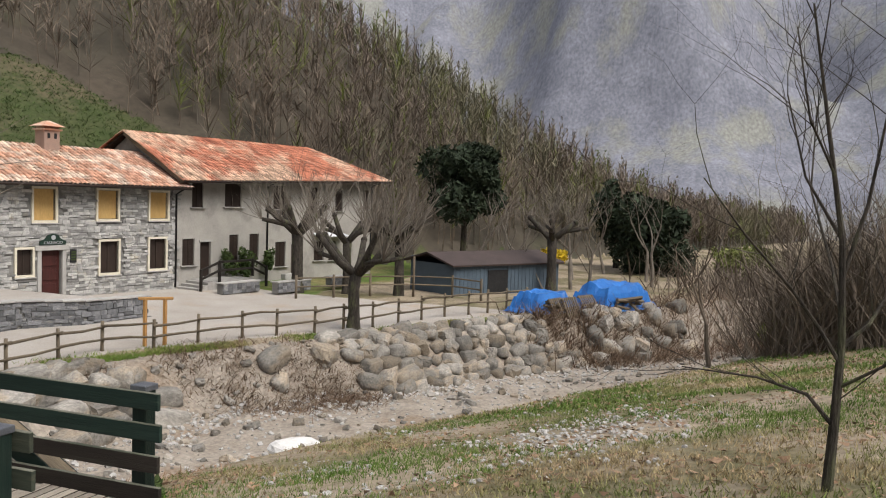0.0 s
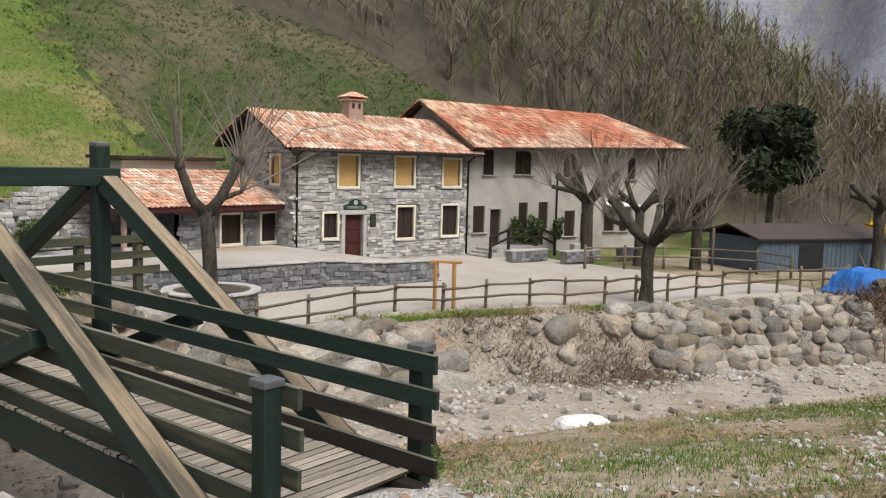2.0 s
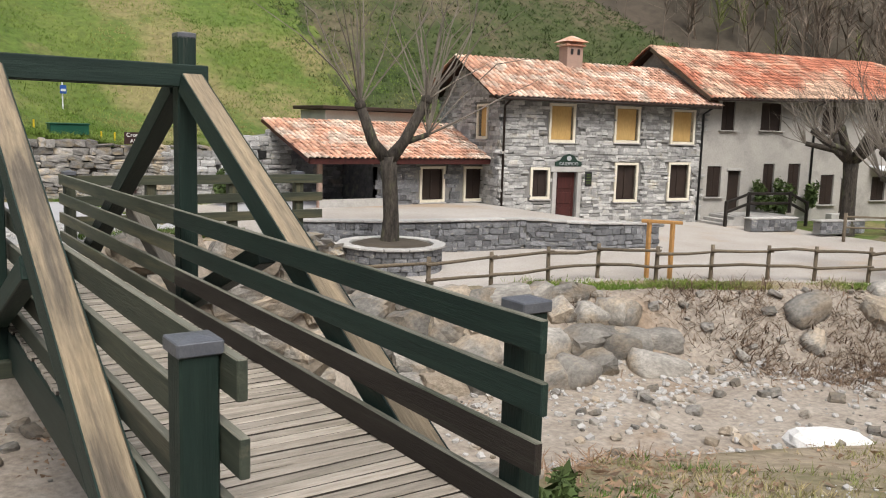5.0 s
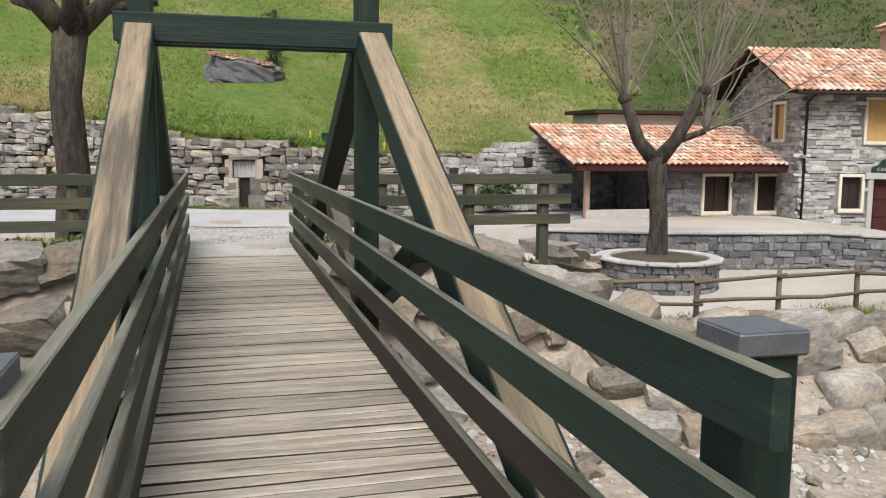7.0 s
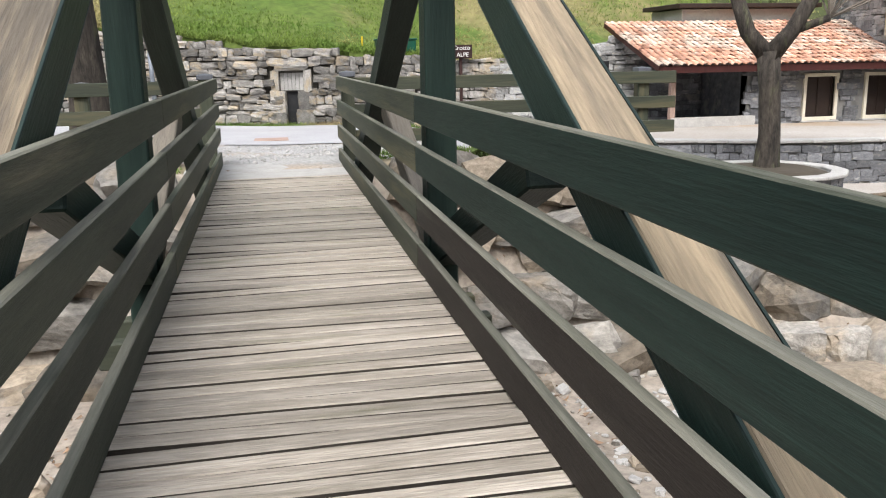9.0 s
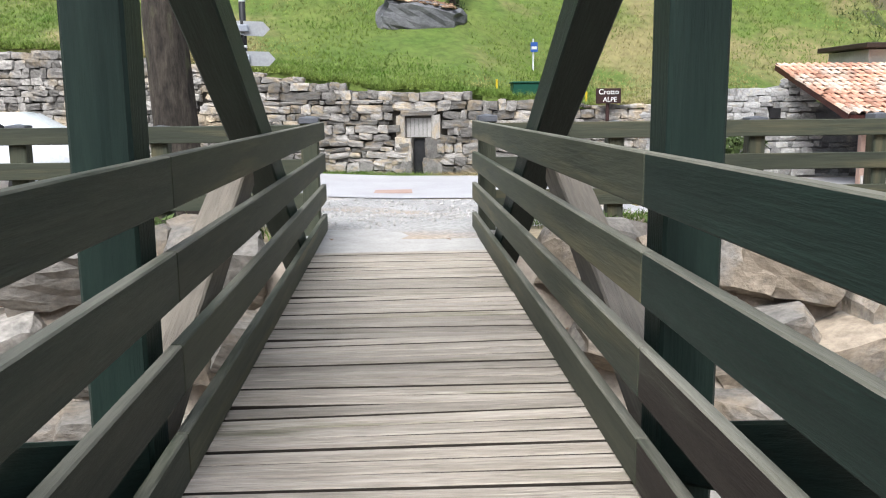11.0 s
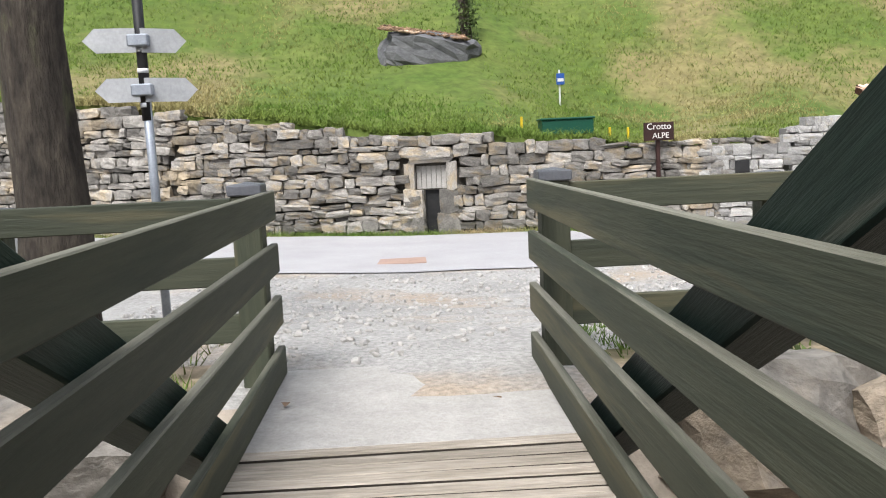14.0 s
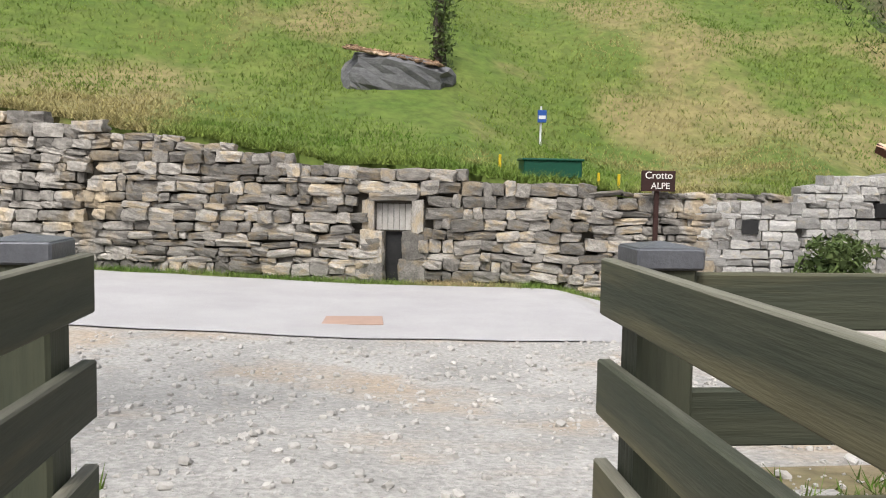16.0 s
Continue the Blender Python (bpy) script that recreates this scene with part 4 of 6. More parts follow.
# ---- the dry-stone retaining wall along the lane ----
WSEG = [((-22, lerp_table(-22, FOOT)), (-6, 16.5)), ((-6, 16.5), (0, 15.9)), ((0, 15.9), (5, 15.2)), ((5, 15.2), (9, 14.9)), ((9, 14.9), (12, 15.6))]
wall = root("wall_north", 0, 15.9, -0.5, "dry-stone retaining wall of grey and ochre rubble", "wall", kind="structure")
HOLE = (0.46, -0.6, 0.86, 0.52)
NICHE = (0.22, 0.56, 1.1, 1.2)
poses = []
for i, (p, q) in enumerate(WSEG):
    m, ln = wall_frame(p, q)
    top = lambda u: lerp_table((m @ Vector((u, 0, 0))).x, WALL_TOP) + 0.05
    bot = lambda u: ground_z((m @ Vector((u, 0, 0))).x, (m @ Vector((u, -0.5, 0))).y)
    if i == 2:
        part("core", core_bm(0.48, lambda u: top(u) - 0.1, bot, 0.05, 0.55), M["wall_core"], wall, "", m)
        part("core", core_bm(0.4, lambda u: top(u) - 0.1, lambda u: 0.95, 0.05, 0.55), M["wall_core"], wall, "", m @ Matrix.Translation((0.47, 0, 0)))
        part("core", core_bm(ln - 0.86, lambda u: top(u + 0.86) - 0.1, lambda u: bot(u + 0.86), 0.05, 0.55), M["wall_core"], wall, "", m @ Matrix.Translation((0.86, 0, 0)))
        # black sheet paints the deep shade of the cavity
        part("cavity_back", box_bm(0.7, 0.1, 1.6, (0.66, 0.2, 0.1)), M["black_paint_and_shade"], wall, "black sheet standing in for shade in the wall cavity", m)
    else:
        part("core", core_bm(ln, lambda u: top(u) - 0.1, bot, 0.05, 0.55), M["wall_core"], wall, "", m)
    r2 = random.Random(20 + i)
    big = 1.25 if i == 2 else 1.0
    for c, z, w, h in courses(ln, top, bot, r2, 0.37 * big, 0.205 * big, 0.02):
        wp = m @ Vector((c, 0, z))
        if HOLE[0] - w * 0.3 < wp.x < HOLE[2] + w * 0.3 and HOLE[1] < z < HOLE[3]:
            continue
        if NICHE[0] - w * 0.35 < wp.x < NICHE[2] + w * 0.35 and NICHE[1] - h * 0.4 < z < NICHE[3] + h * 0.4:
            continue
        poses.append(m @ Matrix.Translation((c, r2.uniform(-0.06, 0.06), z)) @ pose(0, 0, 0, r2.choice((0, 180)), r2.uniform(-7, 7), r2.uniform(-6, 6)) @ Matrix.Diagonal((w * 1.08, r2.uniform(0.3, 0.42), h * 1.1, 1)))
poses.sort(key=lambda m: abs(m.translation.x - 0.5))
lay(wall, "stone", WALLS, poses, 300)
m, ln = wall_frame((0, 15.9), (5, 15.2))
part("lintel_stone", stone_mesh(300, M["stone"], round_=0.12), None, wall, "", m @ Matrix.Translation((0.66, 0.0, 1.32)) @ Matrix.Diagonal((1.15, 0.4, 0.2, 1)))
for u in (0.12, 1.2):
    part("jamb_stone", stone_mesh(301, M["stone"], round_=0.12), None, wall, "", m @ Matrix.Translation((u, 0.02, 0.87)) @ Matrix.Diagonal((0.26, 0.4, 0.7, 1)))
for k in range(6):
    part("hatch_slat", box_bm(0.12, 0.04, 0.58, (0.34 + k * 0.128, 0.05, 0.87), 0.008), M["coping"], wall, "grey weathered hatch board", m)
for u, z, w, hh in ((0.2, 0.2, 0.5, 0.75), (1.12, 0.25, 0.5, 0.6), (1.1, -0.3, 0.6, 0.5), (0.2, -0.35, 0.55, 0.5)):
    part("stone", WALLS[3], None, wall, "", m @ Matrix.Translation((u, -0.02, z)) @ Matrix.Diagonal((w, 0.36, hh, 1)))

# ---- river: boulders, stones, brush ----
def tri_soup(name, tris, material, parent=None, label="", category=""):
    tris = np.asarray(tris, dtype=np.float32).reshape(-1, 3, 3)
    me = bpy.data.meshes.new(name)
    me.vertices.add(len(tris) * 3)
    me.vertices.foreach_set("co", tris.ravel())
    me.loops.add(len(tris) * 3)
    me.loops.foreach_set("vertex_index", np.arange(len(tris) * 3, dtype=np.int32))
    me.polygons.add(len(tris))
    me.polygons.foreach_set("loop_start", np.arange(0, len(tris) * 3, 3, dtype=np.int32))
    me.update(calc_edges=True)
    me.materials.append(material)
    ob = new(name, me)
    if parent:
        ob.parent = parent
        place(ob, Matrix())
        if label:
            ob["label"] = label
    else:
        place(ob, Matrix())
        tagged(ob, label, category, kind="stuff")
    return ob


BOULD = stone_set(120, M["boulder"], 10, cuts=3, round_=0.5, rough=0.075, name="boulder")
for me in BOULD:
    me.shade_smooth()
ROCKY = stone_set(140, M["boulder"], 10, cuts=4, round_=0.38, rough=0.065, name="rock")
rng = random.Random(11)
revet = root("boulder_bank", 14, -4, -2.5, "bank of stacked grey river boulders", "boulders")
poses = []
for x0, x1, rows_n, step, dens in ((-9, 9, 4, 0.85, 1.0), (9, 13.2, 4, 0.8, 0.75), (13.2, 21, 4, 0.8, 0.1), (21, 31, 6, 0.66, 1.0), (31, 44, 5, 0.9, 0.35)):
    x = x0
    while x < x1:
        for r in range(rows_n):
            if rng.random() > dens or abs(x) < 1.5:
                continue
            k = (r + 0.3 + rng.uniform(-0.15, 0.15)) / rows_n
            wf = 1.1 if x < 6 else 2.9
            xx = x + rng.uniform(-0.2, 0.2) + (r % 2) * step * 0.5
            y = lerp_table(xx, FAR_EDGE) - 0.1 - k * wf * 0.95
            s = step * rng.uniform(0.8, 1.35)
            poses.append(Matrix.Translation((xx, y, ground_z(xx, y) - 0.02 * s)) @ pose(0, 0, 0, rng.uniform(-25, 25), rng.uniform(-20, 20), rng.uniform(-30, 30)) @ Matrix.Diagonal((s * rng.uniform(0.9, 1.45), s * 0.8, s * rng.uniform(0.6, 0.85), 1)))
        x += step
for _ in range(46):
    x = rng.choice((-1, 1)) * rng.uniform(1.7, 7)
    y = lerp_table(x, NEAR_EDGE) + rng.uniform(0.4, 2.6)
    s = rng.uniform(0.5, 1.0)
    if x < 3:
        poses.append(Matrix.Translation((x, y, ground_z(x, y))) @ pose(0, 0, 0, rng.uniform(-25, 25), rng.uniform(-20, 20), rng.uniform(0, 360)) @ Matrix.Diagonal((s * 1.2, s, s * 0.65, 1)))
poses.sort(key=lambda m: abs(m.translation.x - 16))
angular = [m for m in poses if m.translation.x < 8.5]
rounded = [m for m in poses if m.translation.x >= 8.5]
lay(revet, "rock", ROCKY, angular, 110)
lay(revet, "boulder", BOULD + ROCKY[:5], rounded, 190)

scatter = []
for _ in range(1700):
    x = rng.uniform(-10, 40)
    fe, ne = lerp_table(x, FAR_EDGE), lerp_table(x, NEAR_EDGE)
    y = rng.uniform(ne + 0.3, fe - 0.2)
    s = 0.05 + 0.34 * rng.random() ** 3
    if math.hypot(x - 7.2, y + 12.6) < 1.3:
        s = min(s, 0.12)
    scatter.append(Matrix.Translation((x, y, ground_z(x, y) + s * 0.15)) @ pose(0, 0, 0, rng.uniform(-30, 30), rng.uniform(-30, 30), rng.uniform(0, 360)) @ Matrix.Diagonal((s, s * rng.uniform(0.6, 1), s * rng.uniform(0.4, 0.7), 1)))
bed = root("riverbed_stones", 10, -8, -3, "loose pale stones on the dry riverbed", "stones", kind="stuff")
lay(bed, "stone", stone_set(180, M["boulder"], 8, cuts=2, round_=0.4, rough=0.12), scatter, 0, "loose pale stones")
small = []
for _ in range(2600):
    x = rng.uniform(2, 34)
    fe, ne = lerp_table(x, FAR_EDGE), lerp_table(x, NEAR_EDGE)
    y = fe - 2.2 - abs(rng.gauss(0, 1.6)) if rng.random() < 0.6 else rng.uniform(ne + 0.2, fe - 2.0)
    if y < ne:
        continue
    s = 0.04 + 0.14 * rng.random() ** 2
    small.append(Matrix.Translation((x, y, ground_z(x, y) + s * 0.15)) @ pose(0, 0, 0, rng.uniform(-30, 30), rng.uniform(-30, 30), rng.uniform(0, 360)) @ Matrix.Diagonal((s, s * rng.uniform(0.6, 1), s * rng.uniform(0.4, 0.7), 1)))
lay(bed, "pale_stone", stone_set(190, M["coping"], 6, cuts=1, round_=0.45, rough=0.14), small, 0, "small pale cobbles")
pebbles = []
for _ in range(9500):
    if rng.random() < 0.42:
        x, y = rng.uniform(-3.5, 5), 0.4 + 8.2 * rng.random()
    else:
        x, y = rng.uniform(-8, 14), rng.uniform(-19, -12.5)
        if noise.noise((x * 0.5, y * 0.5, 9)) < 0.1:
            continue
        if y > lerp_table(x, NEAR_EDGE):
            continue
    s = 0.015 + 0.075 * rng.random() ** 5
    pebbles.append(Matrix.Translation((x, y, ground_z(x, y) + s * 0.15)) @ pose(0, 0, 0, rng.uniform(-30, 30), rng.uniform(-30, 30), rng.uniform(0, 360)) @ Matrix.Diagonal((s, s * 0.8, s * 0.6, 1)))
for i in range(4500):
    y = rng.uniform(-17.6, -14.1) if i < 3200 else rng.gauss(-18.6, 0.8)
    x = 0.3 * (y + 14) + rng.gauss(0.1, 0.75) if i < 3200 else rng.gauss(5.5, 1.8)
    s = 0.012 + (0.04 if i < 3200 else 0.075) * rng.random() ** 3
    pebbles.append(Matrix.Translation((x, y, ground_z(x, y) + s * 0.15)) @ pose(0, 0, 0, rng.uniform(-30, 30), rng.uniform(-30, 30), rng.uniform(0, 360)) @ Matrix.Diagonal((s, s * 0.8, s * 0.6, 1)))
gravel = root("loose_gravel", 0, 4, -0.3, "loose pebbles scattered over the gravel and meadow", "gravel", kind="stuff")
PEB = stone_set(160, M["coping"], 5, cuts=1, round_=0.5, rough=0.15)
lay(gravel, "pebble", PEB, pebbles, 0, "loose pebbles")
wr = root("white_rock", 7.5, -12.45, -1.45, "large smooth white rock at the edge of the riverbed", "rock")
part("rock", stone_mesh(201, M["white_rock"], cuts=3, round_=0.75, rough=0.04), None, wr, "", Matrix.Translation((7.5, -12.4, -1.34)) @ pose(0, 0, 0, 4, 3, -30) @ Matrix.Diagonal((1.0, 0.5, 0.36, 1)))

# abutments under the bridge ends
for y, z in ((-14.45, -0.75), (0.1, -0.75)):
    ab = root("abutment", 0, y, -2.5, "grey stone masonry abutment below the footbridge", "abutment", "abutments")
    part("block", box_bm(2.5, 0.8, 3.4, (0, 0, 0), 0.05), M["mortar"], ab, "", Matrix.Translation((0, y, -2.1)))
    out = []
    for c, zz, w, h in courses(2.5, lambda u: -0.45, lambda u: -3.2, rng, 0.6, 0.35):
        out.append(Matrix.Translation((c - 1.25, y + (0.4 if y < -5 else -0.45), zz)) @ Matrix.Diagonal((w, 0.25, h, 1)))
    lay(ab, "stone", WALLS, out, 80)


def twig_brush(n, spots, height, material, name, label, category="brush", spread=0.9, thick=0.008):
    r = np.random.RandomState(7)
    t = []
    for _ in range(n):
        cx, cy, cr = spots[r.randint(len(spots))]
        x, y = cx + r.normal() * cr, cy + r.normal() * cr
        z = ground_z(x, y)
        p = np.array((x, y, z))
        d = np.array((r.normal() * spread, r.normal() * spread, 1.0))
        d /= np.linalg.norm(d)
        ln = height * r.uniform(0.4, 1.2)
        q = p + d * ln * 0.6
        e = q + (d + np.array((r.normal() * 0.4, r.normal() * 0.4, -0.25))) * ln * 0.45
        s = np.array((r.normal(), r.normal(), 0.2)) * thick
        t += [p - s, p + s, q + s * 0.7, p - s, q + s * 0.7, q - s * 0.7, q - s * 0.7, q + s * 0.7, e]
    return tri_soup(name, t, material, None, label, category)


def bank_spot(x, k, r):
    return (x, lerp_table(x, FAR_EDGE) - k * 2.9, r)


twig_brush(8500, [bank_spot(15.5, 0.3, 0.6), bank_spot(17, 0.25, 0.8), bank_spot(18.5, 0.6, 0.6), bank_spot(19.2, 0.9, 0.5), bank_spot(12.5, 0.5, 0.4), bank_spot(17.3, 0.9, 0.7), bank_spot(19.5, 0.45, 0.7), bank_spot(20.3, 0.8, 0.6), bank_spot(18.8, 1.0, 0.6), bank_spot(16.2, 0.7, 0.6)], 0.45, M["dry_twig"], "dry_brush", "tangled dry brown brambles on the bank", spread=1.6, thick=0.007)
twig_brush(5000, [(2.6, -11.4, 0.5), (3.4, -10.9, 0.6), (2.2, -10.4, 0.4), (4.4, -11.3, 0.6), (-2.4, -11.5, 0.4)], 0.28, M["dead_leaf"], "dry_straw", "matted dry straw and leaves beside the bridge", spread=2.6, thick=0.006)
twig_brush(9000, [bank_spot(31.5, 0.4, 0.9), bank_spot(33, 0.8, 0.9), bank_spot(34.5, 0.3, 1.1), bank_spot(36.5, 0.7, 1.2), bank_spot(39, 0.5, 1.5), bank_spot(42, 1.0, 1.8), (44, -21, 2.5), (47, -22, 3)], 1.1, M["dry_twig"], "dry_brush", "tall dry brown bushes along the bank", spread=1.1, thick=0.012)
twig_brush(9000, [(50, -24, 4), (56, -26, 5), (46, -25, 3), (62, -30, 6), (55, -36, 6), (70, -34, 7), (40, -33, 2)], 3.4, M["forest_twig"], "bare_thicket", "leafless brown thicket along the river", spread=0.6, thick=0.025)

twig_brush(16000, [(27, -24.5, 1.5), (29, -27, 2.0), (33, -28, 2.5), (37, -30, 2.5), (30, -32, 3), (42, -33, 3)], 5.5, M["forest_twig"], "bare_thicket", "tall leafless brown thicket beside the meadow", spread=0.5, thick=0.016)

# ---- trees ----
def grow(bm, p, d, length, r, depth, rnd, split=2, up=0.12, curl=0.35, ratio=0.72, seg=6):
    pts, rad = [Vector(p)], [r]
    n = 3 if depth > 1 else 2
    q, dd = Vector(p), Vector(d).normalized()
    for i in range(n):
        dd = (dd + Vector((rnd.gauss(0, curl), rnd.gauss(0, curl), rnd.gauss(0, curl * 0.6) + up)) * 0.5).normalized()
        q = q + dd * (length / n)
        pts.append(q.copy()), rad.append(r * (1 - 0.38 * (i + 1) / n))
    if depth <= 0:
        rad[-1] = r * 0.15
    tube_bm(pts, rad, max(3, seg), bm, 0.1 if depth > 2 else 0)
    if depth <= 0:
        return
    for k in range(split + (rnd.random() < 0.4)):
        side = Vector((rnd.gauss(0, 1), rnd.gauss(0, 1), rnd.gauss(0.1, 0.4))).normalized()
        at = pts[-1] if k < 2 else pts[-2]
        grow(bm, at, dd * 0.8 + side * 0.65, length * ratio * rnd.uniform(0.75, 1.2), rad[-1] * (0.8 if k < 2 else 0.6), depth - 1, rnd, split, up, curl, ratio, seg - 1)


def pollard(x, y, z, seed, height, trunk_r, limbs, shoots, shoot_len, label, name="pollard_tree", spread=1.0, rise=1.0, shoot_r=0.018, turn=0.0, thick=1.0):
    rnd = random.Random(seed)
    t = root(name, x, y, z, label, "tree", "pollarded trees")
    bm = bmesh.new()
    top = Vector((x + rnd.uniform(-0.15, 0.15), y, z + height))
    tube_bm([(x, y, z - 0.3), (x, y, z), (x + 0.03, y, z + height * 0.3), (x - 0.04, y, z + height * 0.7), top], [trunk_r * 1.5, trunk_r * 1.2, trunk_r, trunk_r * 0.95, trunk_r * 1.05], 10, bm, 0.12)
    heads = []
    for k in range(limbs):
        a = turn + k * math.tau / limbs + rnd.uniform(-0.3, 0.3)
        out = Vector((math.cos(a), math.sin(a) * 0.9, 0)) * spread
        p1 = top + out * 0.45 + Vector((0, 0, 0.4))
        p2 = top + out * rnd.uniform(0.8, 1.2) + Vector((0, 0, rnd.uniform(0.9, 1.5) * rise))
        tube_bm([top - Vector((0, 0, 0.15)), p1, p2], [trunk_r * 0.75 * thick, trunk_r * 0.6 * thick, trunk_r * 0.5 * thick], 8, bm, 0.2)
        bmesh.ops.create_icosphere(bm, subdivisions=2, radius=trunk_r * 0.6 * thick, matrix=Matrix.Translation(p2))
        heads.append(p2)
        if rnd.random() < 0.7:
            p3 = p1 + out * 0.8 + Vector((rnd.uniform(-0.3, 0.3), rnd.uniform(-0.3, 0.3), 0.25))
            tube_bm([p1, p3], [trunk_r * 0.45, trunk_r * 0.35], 7, bm, 0.2)
            heads.append(p3)
    part("trunk", bm, M["bark"], t, "", Matrix(), True)
    bm = bmesh.new()
    for h in heads:
        for _ in range(shoots):
            d = Vector((rnd.gauss(0, 0.5), rnd.gauss(0, 0.5), rnd.uniform(0.35, 1.1))) + (h - top) * 0.25
            grow(bm, h, d, shoot_len * rnd.uniform(0.5, 1.0), shoot_r, 1 if rnd.random() < 0.6 else 0, rnd, 1, 0.25, 0.3, 0.7, 4)
    part("crown", bm, M["twig"], t, "thin bare grey shoots", Matrix())
    return t


pollard(10.35, 3.15, -0.9, 1, 2.5, 0.235, 2, 15, 3.5, "pollarded leafless tree with grey shoots in a round planter", spread=1.0, rise=1.55, shoot_r=0.03, turn=-0.6, thick=1.2)
pollard(23.4, -5.75, -1.65, 2, 2.3, 0.24, 5, 16, 2.5, "pollarded leafless tree beside the rustic fence", spread=1.7, rise=1.3)
pollard(34.0, 3.0, -1.7, 3, 3.3, 0.32, 6, 15, 2.2, "pollarded leafless tree in front of the plastered house", spread=1.5)
pollard(35.3, 0.6, -1.75, 4, 2.9, 0.24, 4, 9, 1.7, "pollarded leafless tree in front of the plastered house", spread=1.3)
pollard(36.6, -2.0, -1.8, 5, 3.1, 0.28, 6, 14, 2.2, "pollarded leafless tree on the gravel yard", spread=1.6)
pollard(-3.1, 1.65, ground_z(-3.1, 1.65), 6, 4.0, 0.31, 5, 8, 1.6, "old gnarled tree with dark mossy bark behind the fence", "old_tree", 1.2)
pollard(43.9, -9.0, -1.9, 8, 3.4, 0.3, 4, 10, 2.4, "pollarded leafless tree beyond the yard", spread=1.6)


def bare_tree(x, y, z, seed, length, r, depth, label, name="bare_tree", split=2, up=0.15, curl=0.3, material="bark", ratio=0.74):
    rnd = random.Random(seed)
    t = root(name, x, y, z, label, "tree", "bare trees")
    bm = bmesh.new()
    grow(bm, (x, y, z - 0.15), (0, 0, 1), length, r, depth, rnd, split, up, curl, ratio, 8)
    part("trunk", bm, M[material], t, "", Matrix())
    return t


# slim bare tree on the meadow: a leaning stem and long limbs, each with its twigs
SX, SY = 0.0, -21.47
SZ = ground_z(SX, SY)
sap = root("bare_sapling", SX, SY, SZ, "slender leafless tree with long fine branches on the meadow", "tree", "bare trees")
rnd = random.Random(77)


def sap_at(across, up, deep=0.0):
    across, up, deep = across * 0.82, up * 0.82, deep * 0.82
    return Vector((SX + 0.347 * across + 0.936 * deep, SY - 0.936 * across + 0.347 * deep, SZ + up))


def sap_limb(name, pts, r0, r1, twigs, label=""):
    bm = bmesh.new()
    ps = [sap_at(*p) for p in pts]
    n = len(ps)
    tube_bm(ps, [r0 + (r1 - r0) * i / (n - 1) for i in range(n)], 7, bm, 0.12)
    for _ in range(twigs):
        f = rnd.uniform(0.35, 1.0) * (n - 1) - 0.001
        i = int(f)
        d = (ps[i + 1] - ps[i]).normalized()
        side = Vector((rnd.gauss(0, 1), rnd.gauss(0, 1), rnd.gauss(0.25, 0.6))).normalized()
        grow(bm, ps[i].lerp(ps[i + 1], f - i), d * 0.7 + side * 0.8, rnd.uniform(0.3, 0.75), max(0.004, r1 * 0.7), 2, rnd, 2, 0.12, 0.3, 0.72, 4)
    part(name, bm, M["bark"], sap, label, Matrix())


sap_limb("trunk", [(0, -0.2), (0, 0.05), (0.03, 0.7), (0.05, 1.45), (0.0, 2.4), (-0.2, 3.5), (-0.4, 4.6)], 0.052, 0.008, 10)
for pts, r0, tw in (
        ([(0.03, 0.62), (-0.25, 0.93), (-0.7, 1.06, 0.1), (-1.4, 1.12, 0.2)], 0.028, 7),
        ([(0.04, 1.25), (-0.18, 1.58), (-0.5, 1.95, -0.1), (-1.0, 2.45, -0.2), (-1.4, 2.95, -0.2)], 0.026, 9),
        ([(0.05, 1.4), (0.3, 1.62), (0.6, 1.95, 0.2), (0.9, 2.6, 0.3)], 0.028, 9),
        ([(0.02, 2.05), (0.22, 2.75), (0.3, 3.6, -0.1), (0.35, 4.6, -0.2)], 0.026, 8),
        ([(0.0, 2.4), (-0.3, 3.0, 0.2), (-0.48, 3.8, 0.3)], 0.02, 7),
        ([(0.05, 1.6), (0.15, 2.1, 0.5), (0.1, 2.9, 1.0), (0.2, 3.7, 1.2)], 0.022, 7),
        ([(0.04, 1.0), (0.35, 1.3, -0.3), (0.7, 1.5, -0.5), (1.1, 2.0, -0.5)], 0.02, 7),
        ([(-0.1, 3.0), (-0.5, 3.5, -0.3), (-0.7, 4.3, -0.4)], 0.016, 6)):
    sap_limb("branch", pts, r0 * 0.72, 0.005, tw + 1)

for i, (x, y) in enumerate(((46, -6), (47.5, -9.5), (49, -5), (51, -10), (53, -14), (55, -8), (58, -13), (44.5, -4.2), (60, -18), (63, -9))):
    bare_tree(x, y, ground_z(x, y), 50 + i, 2.4, 0.14, 4, "tall bare tree with fine upright branches", split=2, up=0.5, curl=0.22, material="twig")
for i, (x, y) in enumerate(((36, -27), (40, -30), (45, -33), (33, -29.5))):
    bare_tree(x, y, ground_z(x, y), 80 + i, 2.2, 0.12, 4, "leafless brown tree at the meadow's edge", split=2, up=0.35, curl=0.3)


for i in range(22):
    rn = random.Random(300 + i)
    x, y = rn.uniform(24, 46), 0
    y = lerp_table(x, NEAR_EDGE) - rn.uniform(-1.5, 7)
    bare_tree(x, y, ground_z(x, y), 120 + i, rn.uniform(2.0, 3.0), 0.11, 5, "leafless brown tree at the meadow's edge", split=2, up=0.35, curl=0.3, material="forest_twig", ratio=0.76)


